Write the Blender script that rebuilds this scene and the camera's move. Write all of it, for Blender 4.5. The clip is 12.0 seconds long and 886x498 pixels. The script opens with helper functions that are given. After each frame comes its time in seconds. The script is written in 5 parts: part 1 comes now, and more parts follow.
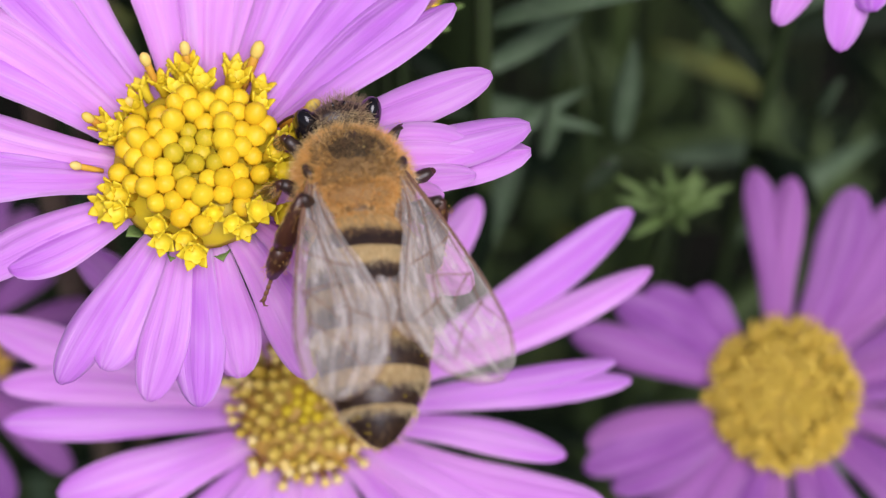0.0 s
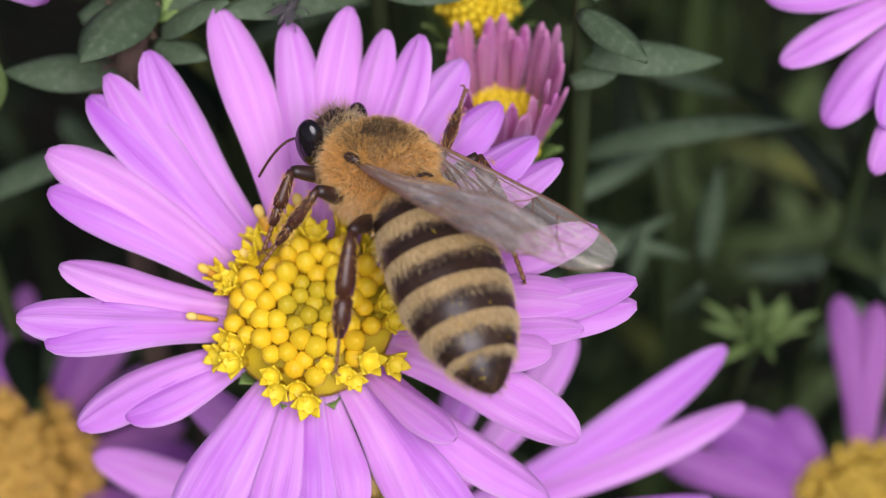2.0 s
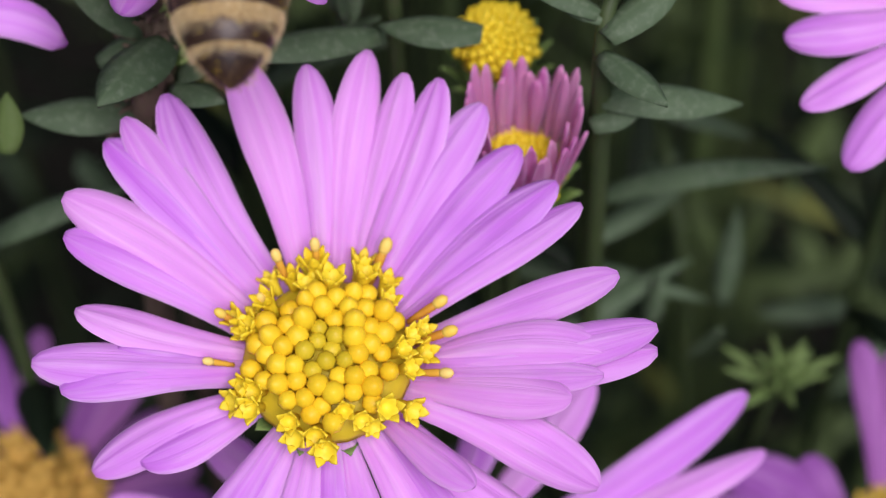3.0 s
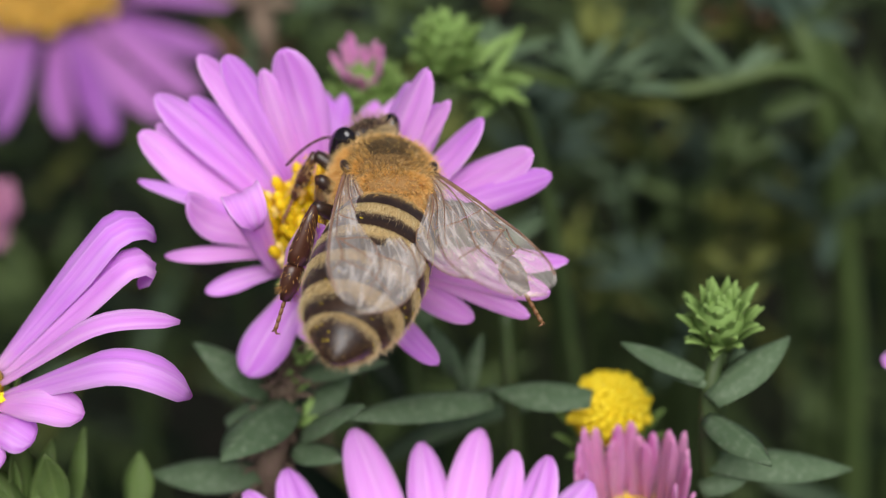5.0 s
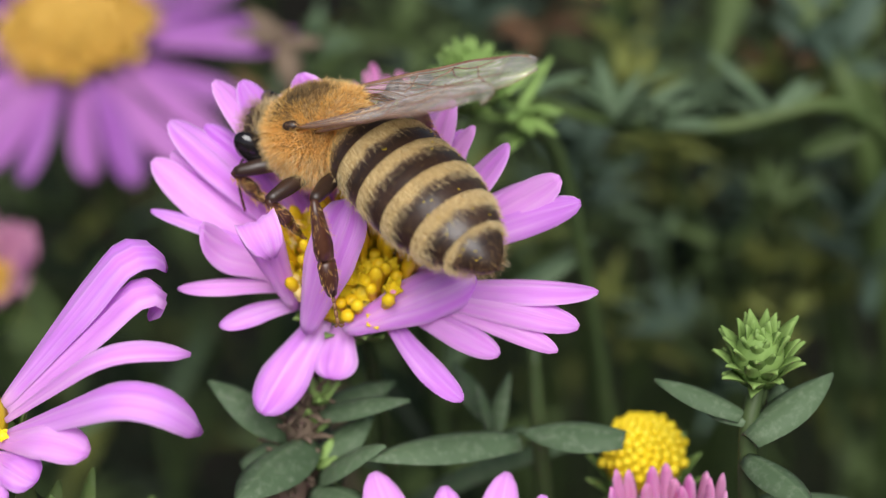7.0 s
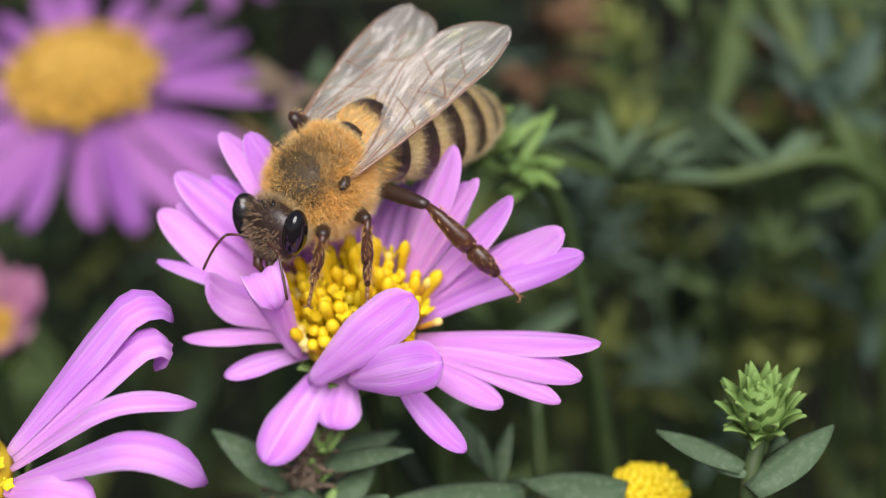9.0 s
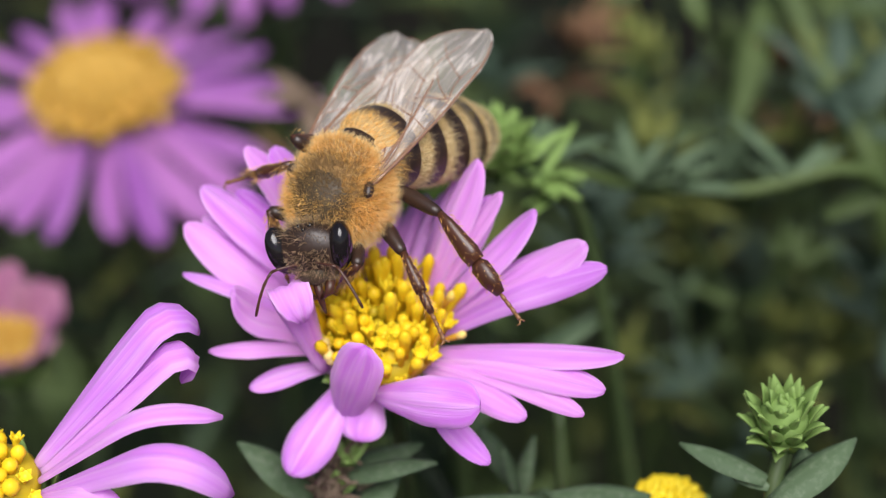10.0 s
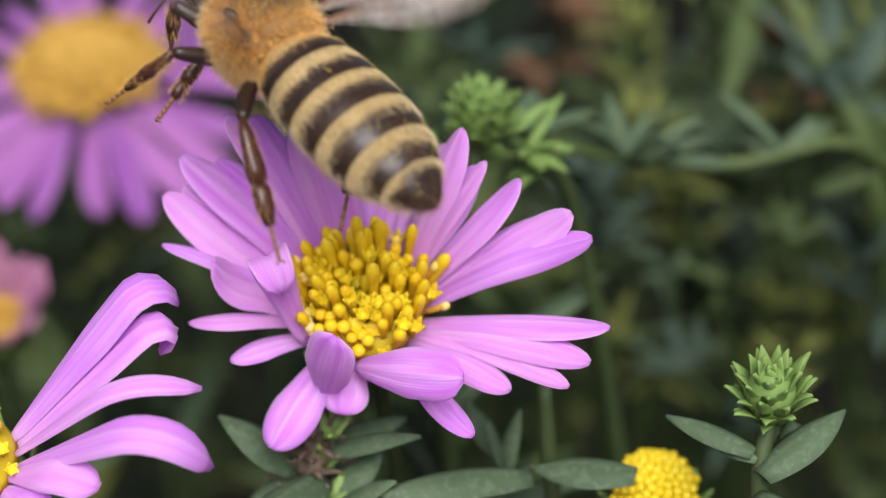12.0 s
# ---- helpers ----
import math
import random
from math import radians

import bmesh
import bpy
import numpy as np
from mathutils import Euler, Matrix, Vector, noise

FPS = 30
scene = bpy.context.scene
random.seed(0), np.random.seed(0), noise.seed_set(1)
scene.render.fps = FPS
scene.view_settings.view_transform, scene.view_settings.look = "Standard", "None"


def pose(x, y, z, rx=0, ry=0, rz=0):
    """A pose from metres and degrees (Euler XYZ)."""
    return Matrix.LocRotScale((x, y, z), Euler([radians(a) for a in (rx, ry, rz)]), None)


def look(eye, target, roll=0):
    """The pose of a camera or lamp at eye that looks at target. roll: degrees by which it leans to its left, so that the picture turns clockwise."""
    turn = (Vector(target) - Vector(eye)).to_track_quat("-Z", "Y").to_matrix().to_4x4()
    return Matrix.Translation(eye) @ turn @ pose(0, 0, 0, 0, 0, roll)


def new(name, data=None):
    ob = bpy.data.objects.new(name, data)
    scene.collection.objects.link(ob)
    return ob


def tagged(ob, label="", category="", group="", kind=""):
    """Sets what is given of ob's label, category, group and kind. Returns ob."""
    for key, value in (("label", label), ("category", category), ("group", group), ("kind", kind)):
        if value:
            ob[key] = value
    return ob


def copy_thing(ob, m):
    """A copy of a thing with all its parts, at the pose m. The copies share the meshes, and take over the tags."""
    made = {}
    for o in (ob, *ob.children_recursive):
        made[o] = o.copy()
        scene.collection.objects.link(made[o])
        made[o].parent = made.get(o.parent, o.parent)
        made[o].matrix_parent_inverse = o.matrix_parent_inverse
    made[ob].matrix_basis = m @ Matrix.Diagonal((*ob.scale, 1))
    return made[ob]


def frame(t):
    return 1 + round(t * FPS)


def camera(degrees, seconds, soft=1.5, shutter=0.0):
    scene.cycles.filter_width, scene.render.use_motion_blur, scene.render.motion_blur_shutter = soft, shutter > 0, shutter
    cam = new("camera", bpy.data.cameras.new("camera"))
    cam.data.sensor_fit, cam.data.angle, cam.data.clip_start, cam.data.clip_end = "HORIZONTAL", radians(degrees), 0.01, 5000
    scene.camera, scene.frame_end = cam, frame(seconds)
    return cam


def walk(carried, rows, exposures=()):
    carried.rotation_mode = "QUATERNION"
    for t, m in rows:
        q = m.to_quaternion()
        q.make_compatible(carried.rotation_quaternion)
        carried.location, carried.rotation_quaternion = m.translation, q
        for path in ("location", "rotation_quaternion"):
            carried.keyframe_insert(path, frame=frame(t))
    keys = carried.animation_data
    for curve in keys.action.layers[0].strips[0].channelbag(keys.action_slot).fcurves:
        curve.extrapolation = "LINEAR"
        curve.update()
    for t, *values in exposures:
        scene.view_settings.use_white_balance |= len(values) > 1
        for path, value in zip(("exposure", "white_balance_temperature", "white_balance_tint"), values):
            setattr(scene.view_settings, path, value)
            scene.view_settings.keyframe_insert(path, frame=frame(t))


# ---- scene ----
cam = camera(30.0, 12.0, soft=1.2, shutter=0.15)
cam.data.dof.use_dof = True
cam.data.dof.focus_distance = 0.0595
cam.data.dof.aperture_fstop = 36.0
walk(cam, [
    (0.0, pose(0.00725, -0.04373, 0.49361, 42.28, -1.15, -1.24)),
    (0.5, pose(0.00633, -0.04292, 0.49410, 43.05, -1.02, -0.96)),
    (1.0, pose(0.00582, -0.04214, 0.49585, 43.53, -0.94, -0.90)),
    (1.5, pose(0.00473, -0.04183, 0.49743, 43.85, -1.23, -0.97)),
    (2.0, pose(0.00447, -0.04162, 0.49733, 43.65, -0.50, -0.28)),
    (2.5, pose(0.00449, -0.04065, 0.49694, 43.98, -0.01, -0.01)),
    (3.0, pose(0.00422, -0.04108, 0.49714, 44.96, -0.27, 0.07)),
    (3.5, pose(0.00304, -0.04021, 0.49975, 46.41, 0.19, 0.65)),
    (3.6, pose(0.00284, -0.04065, 0.50009, 47.36, 0.30, 0.77)),
    (3.7, pose(0.00281, -0.04020, 0.50108, 47.97, 0.72, 0.71)),
    (5.3, pose(0.00733, -0.04491, 0.49492, 60.86, 3.04, 5.41)),
    (5.5, pose(0.00740, -0.04399, 0.49415, 60.86, 3.13, 5.37)),
    (6.0, pose(0.00694, -0.04287, 0.49362, 61.74, 3.91, 6.25)),
    (6.5, pose(0.00692, -0.04268, 0.49345, 61.67, 3.71, 6.17)),
    (7.0, pose(0.00703, -0.04271, 0.49366, 62.44, 3.71, 6.23)),
    (7.2, pose(0.00576, -0.04269, 0.49329, 63.17, 3.29, 5.23)),
    (8.8, pose(0.00680, -0.04302, 0.49399, 63.93, 3.13, 6.53)),
    (9.0, pose(0.00689, -0.04307, 0.49418, 63.95, 3.49, 6.27)),
    (9.5, pose(0.00674, -0.04311, 0.49447, 64.28, 3.65, 6.50)),
    (10.0, pose(0.00660, -0.04338, 0.49452, 64.29, 3.71, 6.74)),
    (10.5, pose(0.00697, -0.04372, 0.49465, 64.41, 3.54, 6.41)),
    (11.0, pose(0.00688, -0.04362, 0.49449, 64.22, 3.44, 6.29)),
    (11.5, pose(0.00681, -0.04321, 0.49433, 63.89, 3.51, 6.32)),
    (12.0, pose(0.00690, -0.04282, 0.49347, 63.88, 3.70, 6.54)),
], exposures=[(0.0, 0.18, 6120, 18), (2.9, 0.12, 6200, 20), (3.6, -0.02, 6220, 20), (5.4, 0.49, 6500, 6), (9.0, 0.61, 6400, 9), (12.0, 0.61, 6400, 10)])

# world and sun: bright overcast
world = bpy.data.worlds.new("sky")
scene.world = world
world.use_nodes = True
SKY = world.node_tree.nodes.new("ShaderNodeTexSky")
SKY.sky_type, SKY.sun_disc = "NISHITA", False
SKY.sun_elevation, SKY.sun_rotation = radians(50), radians(158)
world.node_tree.links.new(SKY.outputs[0], world.node_tree.nodes["Background"].inputs[0])
world.node_tree.nodes["Background"].inputs[1].default_value = 0.036
sun = new("sun", bpy.data.lights.new("sun", "SUN"))
sun.data.energy, sun.data.angle, sun.data.color = 3.8, radians(45), (1.0, 0.955, 0.95)
sun.matrix_world = look((0.22, -0.82, 1.25), (0, 0, 0.3))

MM = 0.001


# ---------------------------------------------------------------- materials
def material(name, rough=0.6, spec=0.4, metal=0.0):
    m = bpy.data.materials.new(name)
    m.use_nodes = True
    b = m.node_tree.nodes["Principled BSDF"]
    b.inputs["Roughness"].default_value = rough
    b.inputs["Specular IOR Level"].default_value = spec
    b.inputs["Metallic"].default_value = metal
    return m, m.node_tree, b


def ramp(nt, stops, fac):
    r = nt.nodes.new("ShaderNodeValToRGB")
    el = r.color_ramp.elements
    while len(el) < len(stops):
        el.new(0.5)
    for e, (p, c) in zip(el, stops):
        e.position, e.color = p, (*c, 1)
    nt.links.new(fac, r.inputs[0])
    return r.outputs[0]


def noise_tex(nt, scale, detail=3, vec=None, rough=0.6):
    n = nt.nodes.new("ShaderNodeTexNoise")
    n.inputs["Scale"].default_value, n.inputs["Detail"].default_value = scale, detail
    n.inputs["Roughness"].default_value = rough
    if vec is not None:
        nt.links.new(vec, n.inputs["Vector"])
    return n.outputs["Fac"]


def coords(nt, which="Object"):
    return nt.nodes.new("ShaderNodeTexCoord").outputs[which]


def mix(nt, fac, a, b, how="MIX"):
    n = nt.nodes.new("ShaderNodeMix")
    n.data_type, n.blend_type = "RGBA", how
    for sock, v in ((n.inputs["Factor"], fac), (n.inputs["A"], a), (n.inputs["B"], b)):
        if isinstance(v, (int, float)):
            sock.default_value = v
        elif isinstance(v, tuple):
            sock.default_value = (*v, 1)
        else:
            nt.links.new(v, sock)
    return n.outputs["Result"]


def bump(nt, bsdf, height, strength=0.3, dist=0.0001):
    n = nt.nodes.new("ShaderNodeBump")
    n.inputs["Strength"].default_value, n.inputs["Distance"].default_value = strength, dist
    nt.links.new(height, n.inputs["Height"])
    nt.links.new(n.outputs[0], bsdf.inputs["Normal"])


def scaled(nt, vec, sx, sy, sz=1.0):
    n = nt.nodes.new("ShaderNodeMapping")
    n.inputs["Scale"].default_value = (sx, sy, sz)
    nt.links.new(vec, n.inputs["Vector"])
    return n.outputs[0]


def random_of(nt):
    return nt.nodes.new("ShaderNodeObjectInfo").outputs["Random"]


def translucent(nt, bsdf, color, weight):
    t = nt.nodes.new("ShaderNodeBsdfTranslucent")
    if isinstance(color, tuple):
        t.inputs["Color"].default_value = (*color, 1)
    else:
        nt.links.new(color, t.inputs["Color"])
    ms = nt.nodes.new("ShaderNodeMixShader")
    ms.inputs[0].default_value = weight
    nt.links.new(bsdf.outputs[0], ms.inputs[1])
    nt.links.new(t.outputs[0], ms.inputs[2])
    nt.links.new(ms.outputs[0], nt.nodes["Material Output"].inputs[0])


def shifted(nt, vec):
    """Moves a pattern by the object's random number, so that no two pieces look alike."""
    n = nt.nodes.new("ShaderNodeVectorMath")
    n.operation = "MULTIPLY_ADD"
    nt.links.new(random_of(nt), n.inputs[0])
    n.inputs[1].default_value = (37.0, 19.0, 11.0)
    nt.links.new(vec, n.inputs[2])
    return n.outputs[0]


def petal_material(name, deep, mid, pale):
    m, nt, b = material(name, 0.55, 0.25)
    uv = coords(nt, "UV")
    streak = noise_tex(nt, 1.0, 3, shifted(nt, scaled(nt, uv, 5, 0.9)))
    fine = noise_tex(nt, 1.0, 2, scaled(nt, uv, 30, 1.2))
    along = nt.nodes.new("ShaderNodeSeparateXYZ")
    nt.links.new(uv, along.inputs[0])
    body = ramp(nt, [(0.0, pale), (0.14, mid), (0.5, mid), (1.0, deep)], along.outputs[1])
    c = mix(nt, ramp(nt, [(0.35, (0, 0, 0)), (0.7, (0.65, 0.65, 0.65))], streak), body, pale)
    c = mix(nt, ramp(nt, [(0.35, (0.12, 0.12, 0.12)), (0.6, (0, 0, 0))], fine), c, deep)
    rim = ramp(nt, [(0.0, (0.75, 0.75, 0.75)), (0.09, (0.0, 0.0, 0.0)), (0.46, (0.0, 0.0, 0.0)), (0.5, (0.26, 0.26, 0.26)), (0.54, (0.0, 0.0, 0.0)), (0.91, (0.0, 0.0, 0.0)), (1.0, (0.75, 0.75, 0.75))], along.outputs[0])
    c = mix(nt, rim, c, pale)
    grooves = ramp(nt, [(0.24, (0, 0, 0)), (0.31, (0.26, 0.26, 0.26)), (0.37, (0, 0, 0)), (0.63, (0, 0, 0)), (0.69, (0.26, 0.26, 0.26)), (0.76, (0, 0, 0))], along.outputs[0])
    c = mix(nt, grooves, c, deep)
    blot = noise_tex(nt, 1.0, 2, shifted(nt, scaled(nt, uv, 1.6, 1.3)))
    c = mix(nt, ramp(nt, [(0.42, (0, 0, 0)), (0.66, (0.7, 0.7, 0.7))], blot), c, deep)
    c = mix(nt, ramp(nt, [(0.0, (0.0, 0.0, 0.0)), (1.0, (0.35, 0.35, 0.35))], random_of(nt)), c, pale)
    hue = nt.nodes.new("ShaderNodeHueSaturation")
    turn = nt.nodes.new("ShaderNodeMapRange")
    nt.links.new(random_of(nt), turn.inputs[0])
    turn.inputs[3].default_value, turn.inputs[4].default_value = 0.488, 0.514
    nt.links.new(turn.outputs[0], hue.inputs["Hue"])
    nt.links.new(c, hue.inputs["Color"])
    c = hue.outputs[0]
    nt.links.new(c, b.inputs["Base Color"])
    bump(nt, b, mix(nt, 0.5, streak, fine), 0.6, 0.0002)
    b.inputs["Sheen Weight"].default_value = 0.15
    translucent(nt, b, c, 0.4)
    return m


PETAL = petal_material("petal_lilac", (0.69, 0.175, 0.81), (0.86, 0.335, 0.92), (0.97, 0.68, 0.99))
# deeper pink petals, with the shade on low and far flowers painted in
PETAL_ROSE_SHADED = petal_material("petal_rose_shaded", (0.30, 0.06, 0.37), (0.44, 0.12, 0.50), (0.60, 0.31, 0.63))
PETAL_DEEP = petal_material("petal_magenta", (0.74, 0.14, 0.50), (0.86, 0.32, 0.68), (0.95, 0.62, 0.86))
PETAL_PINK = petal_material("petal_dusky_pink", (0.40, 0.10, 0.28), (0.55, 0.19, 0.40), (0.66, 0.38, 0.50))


def leaf_material(name, dark, light, dust=0.3):
    m, nt, b = material(name, 0.6, 0.2)
    uv = coords(nt, "UV")
    ob = coords(nt)
    base = mix(nt, noise_tex(nt, 300, 4, ob), dark, light)
    base = mix(nt, random_of(nt), base, mix(nt, 0.5, base, light), "MIX")
    sep = nt.nodes.new("ShaderNodeSeparateXYZ")
    nt.links.new(uv, sep.inputs[0])
    rib = ramp(nt, [(0.42, (0, 0, 0)), (0.5, (0.6, 0.6, 0.6)), (0.58, (0, 0, 0))], sep.outputs[0])
    base = mix(nt, rib, base, light)
    pale = noise_tex(nt, 3200, 3, ob)
    base = mix(nt, ramp(nt, [(0.5, (0, 0, 0)), (0.72, (dust, dust, dust))], pale), base, (0.30, 0.35, 0.25))
    nt.links.new(base, b.inputs["Base Color"])
    bump(nt, b, pale, 0.3, 0.00008)
    translucent(nt, b, base, 0.2)
    return m


LEAF = leaf_material("leaf_green", (0.034, 0.066, 0.032), (0.118, 0.172, 0.092), 0.24)
# near-black leaf green: the shade inside the bush is put into this colour
LEAF_SHADED = leaf_material("leaf_shaded_green", (0.003, 0.008, 0.003), (0.013, 0.024, 0.009), 0.02)
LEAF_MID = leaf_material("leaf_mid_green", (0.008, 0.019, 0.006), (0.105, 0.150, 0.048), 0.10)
LEAF_FRESH = leaf_material("leaf_light_green", (0.055, 0.105, 0.022), (0.17, 0.25, 0.075), 0.1)
LEAF_OLIVE = leaf_material("leaf_olive", (0.045, 0.060, 0.012), (0.19, 0.21, 0.05), 0.1)
LEAF_BLUE = leaf_material("leaf_blue_green", (0.014, 0.030, 0.020), (0.075, 0.115, 0.080), 0.16)
LEAF_RUST = leaf_material("leaf_withered", (0.10, 0.045, 0.02), (0.24, 0.13, 0.07), 0.2)
LEAF_BRIGHT = leaf_material("leaf_fresh_green", (0.10, 0.19, 0.04), (0.28, 0.41, 0.12), 0.08)


def plain(name, c1, c2, scale, rough=0.6, spec=0.3, b_strength=0.3):
    m, nt, b = material(name, rough, spec)
    n = noise_tex(nt, scale, 4, coords(nt))
    nt.links.new(mix(nt, n, c1, c2), b.inputs["Base Color"])
    bump(nt, b, n, b_strength, 0.0001)
    return m


STEM = plain("stem_green", (0.025, 0.048, 0.016), (0.065, 0.09, 0.03), 400)
STEM_PALE = plain("stem_brownish", (0.035, 0.066, 0.018), (0.085, 0.115, 0.035), 300)
TWIG = plain("twig_brown", (0.045, 0.030, 0.022), (0.20, 0.145, 0.10), 900, 0.9)
# soil colour taken down to near black to hold the plants' shade
SOIL_SHADED = plain("soil", (0.004, 0.004, 0.003), (0.012, 0.011, 0.008), 60, 0.95, 0.05)


def floret_material(name, c1, c2):
    m, nt, b = material(name, 0.5, 0.35)
    n = noise_tex(nt, 900, 3, coords(nt))
    c = mix(nt, random_of(nt), c1, c2)
    c = mix(nt, ramp(nt, [(0.4, (0, 0, 0)), (0.7, (0.4, 0.4, 0.4))], n), c, c2)
    nt.links.new(c, b.inputs["Base Color"])
    bump(nt, b, n, 0.3, 0.0001)
    translucent(nt, b, c, 0.15)
    return m


FLORET = floret_material("floret_yellow", (0.84, 0.53, 0.008), (0.93, 0.68, 0.02))
FLORET_GREEN = floret_material("floret_young", (0.58, 0.44, 0.012), (0.72, 0.55, 0.02))
FLORET_LEMON = floret_material("floret_lemon", (0.82, 0.60, 0.012), (0.88, 0.70, 0.03))
STIGMA = floret_material("stigma_orange", (0.52, 0.19, 0.012), (0.82, 0.48, 0.05))
FLORET_OLD = floret_material("floret_aged", (0.46, 0.25, 0.035), (0.62, 0.39, 0.08))
FLORET_DULL = floret_material("floret_dull", (0.55, 0.37, 0.035), (0.70, 0.53, 0.10))
FLORET_TIP = floret_material("anther_tip", (0.86, 0.60, 0.05), (0.92, 0.72, 0.22))
PALE_POLLEN = floret_material("pollen_pale", (0.82, 0.60, 0.16), (0.86, 0.70, 0.30))


# ---------------------------------------------------------------- mesh helpers
def mesh_of(name, verts, faces, uvs=None, smooth=True, scale=MM):
    me = bpy.data.meshes.new(name)
    me.from_pydata([tuple(c * scale for c in v) for v in verts], [], faces)
    if uvs is not None:
        layer = me.uv_layers.new(name="UVMap")
        idx = np.empty(len(me.loops), dtype=np.int32)
        me.loops.foreach_get("vertex_index", idx)
        layer.data.foreach_set("uv", np.asarray(uvs, dtype=np.float32)[idx].ravel())
    if smooth:
        me.polygons.foreach_set("use_smooth", np.ones(len(me.polygons), dtype=bool))
    me.update()
    return me


def part(name, me, mat, parent, label="", m=None):
    """One mesh as one object under a thing or a part."""
    ob = new(name, me)
    if mat is not None and not me.materials:
        me.materials.append(mat)
    ob.parent = parent
    if m is not None:
        ob.matrix_local = m
    if label:
        ob["label"] = label
    return ob


def thing(name, m, label, category, group=""):
    ob = new(name)
    ob.empty_display_size = 0.002
    ob.matrix_world = m
    return tagged(ob, label, category, group)


def grid_faces(nu, nv, closed=True, base=0):
    out = []
    for j in range(nv - 1):
        for i in range(nu if closed else nu - 1):
            a, b = base + j * nu + i, base + j * nu + (i + 1) % nu
            out.append((a, b, b + nu, a + nu))
    return out


def tube(points, radii, nu=8, caps=True):
    """Verts, faces and uvs of a round tube along points."""
    pts = [Vector(p) for p in points]
    verts, uvs = [], []
    ref = Vector((0.3, 0.9, 0.2)).normalized()
    for k, p in enumerate(pts):
        d = (pts[min(k + 1, len(pts) - 1)] - pts[max(k - 1, 0)]).normalized()
        a = d.cross(ref)
        a = a.normalized() if a.length > 1e-4 else Vector((1, 0, 0))
        b = d.cross(a)
        for i in range(nu):
            t = 2 * math.pi * i / nu
            verts.append(p + (a * math.cos(t) + b * math.sin(t)) * radii[k])
            uvs.append((i / nu, k / (len(pts) - 1)))
    faces = grid_faces(nu, len(pts))
    if caps:
        faces.append(tuple(range(nu - 1, -1, -1)))
        faces.append(tuple(range((len(pts) - 1) * nu, len(pts) * nu)))
    return verts, faces, uvs


def joined(*chunks):
    verts, faces, uvs = [], [], []
    for v, f, u in chunks:
        n = len(verts)
        verts += list(v)
        uvs += list(u)
        faces += [tuple(i + n for i in q) for q in f]
    return verts, faces, uvs


def moved(chunk, m):
    v, f, u = chunk
    return [m @ Vector(p) for p in v], f, u


def bez(p0, p1, p2, s):
    return p0 * (1 - s) ** 2 + p1 * 2 * s * (1 - s) + p2 * s * s


def blade(path, widths, side, nu=7, cup=0.2, groove=0.0, thick=0.12, twist=0.0):
    """A closed thin shell along a path: a petal or a leaf. side: the direction across it."""
    verts, uvs = [], []
    nv = len(path)
    for layer in (1, -1):
        for k, p in enumerate(path):
            d = (path[min(k + 1, nv - 1)] - path[max(k - 1, 0)]).normalized()
            a = (side - d * side.dot(d)).normalized()
            a = Matrix.Rotation(twist * k / (nv - 1), 3, d) @ a
            n = a.cross(d)
            if n.z < 0 and abs(d.z) < 0.7 and layer == 0:
                n = -n
            for i in range(nu):
                u = -1 + 2 * i / (nu - 1)
                h = cup * widths[k] * (u * u - 0.4) - groove * widths[k] * math.cos(u * 3 * math.pi) * (1 - abs(u)) ** 0.5
                edge = 1 - u * u * 0.9
                verts.append(p + a * (u * widths[k]) + n * (h + layer * thick * 0.5 * edge))
                uvs.append((i / (nu - 1), k / (nv - 1)))
    f = grid_faces(nu, nv, False)
    g = [tuple(reversed(q)) for q in grid_faces(nu, nv, False, nu * nv)]
    rim = []
    o = nu * nv
    for k in range(nv - 1):
        rim.append((k * nu, (k + 1) * nu, o + (k + 1) * nu, o + k * nu))
        e = nu - 1
        rim.append((k * nu + e, o + k * nu + e, o + (k + 1) * nu + e, (k + 1) * nu + e))
    for i in range(nu - 1):
        rim.append((i, o + i, o + i + 1, i + 1))
        e = (nv - 1) * nu
        rim.append((e + i, e + i + 1, o + e + i + 1, o + e + i))
    return verts, f + g + rim, uvs


def petal_chunk(r0, az, el, length, width, arch=0.0, curl=0.0, z0=0.0, nv=15, nu=13, cup=0.22, twist=0.0, sway=0.0):
    """A ray petal in its flower's space: from the disc's rim to a tip at azimuth, elevation and length from the middle."""
    a, e = radians(az), radians(el)
    out = Vector((math.cos(a), math.sin(a), 0))
    p0 = out * r0 + Vector((0, 0, z0))
    tip = out * (length * math.cos(e)) + Vector((0, 0, length * math.sin(e)))
    span = (tip - p0).length
    mid = (p0 + tip) * 0.5 + Vector((0, 0, arch * span))
    path, widths = [], []
    for k in range(nv):
        s = 1 - (1 - k / (nv - 1)) ** 1.25
        p = bez(p0, mid, tip, s)
        if curl and s > 0.6:
            q = (s - 0.6) / 0.4
            p = p + Vector((0, 0, curl * q * q * span)) - out * (abs(curl) * 0.5 * q * q * span)
        p = p + Vector((-out.y, out.x, 0)) * (sway * span * math.sin(math.pi * s))
        path.append(p)
        w = min(1.0, 0.42 + 0.95 * s)
        if s > 0.62:
            w *= math.sqrt(max(0.0, 1 - ((s - 0.62) / 0.385) ** 2.3))
        widths.append(max(0.03, 0.5 * width * w))
    return blade(path, widths, Vector((0, 0, 1)).cross(out), nu, cup, 0.075, 0.14, twist)


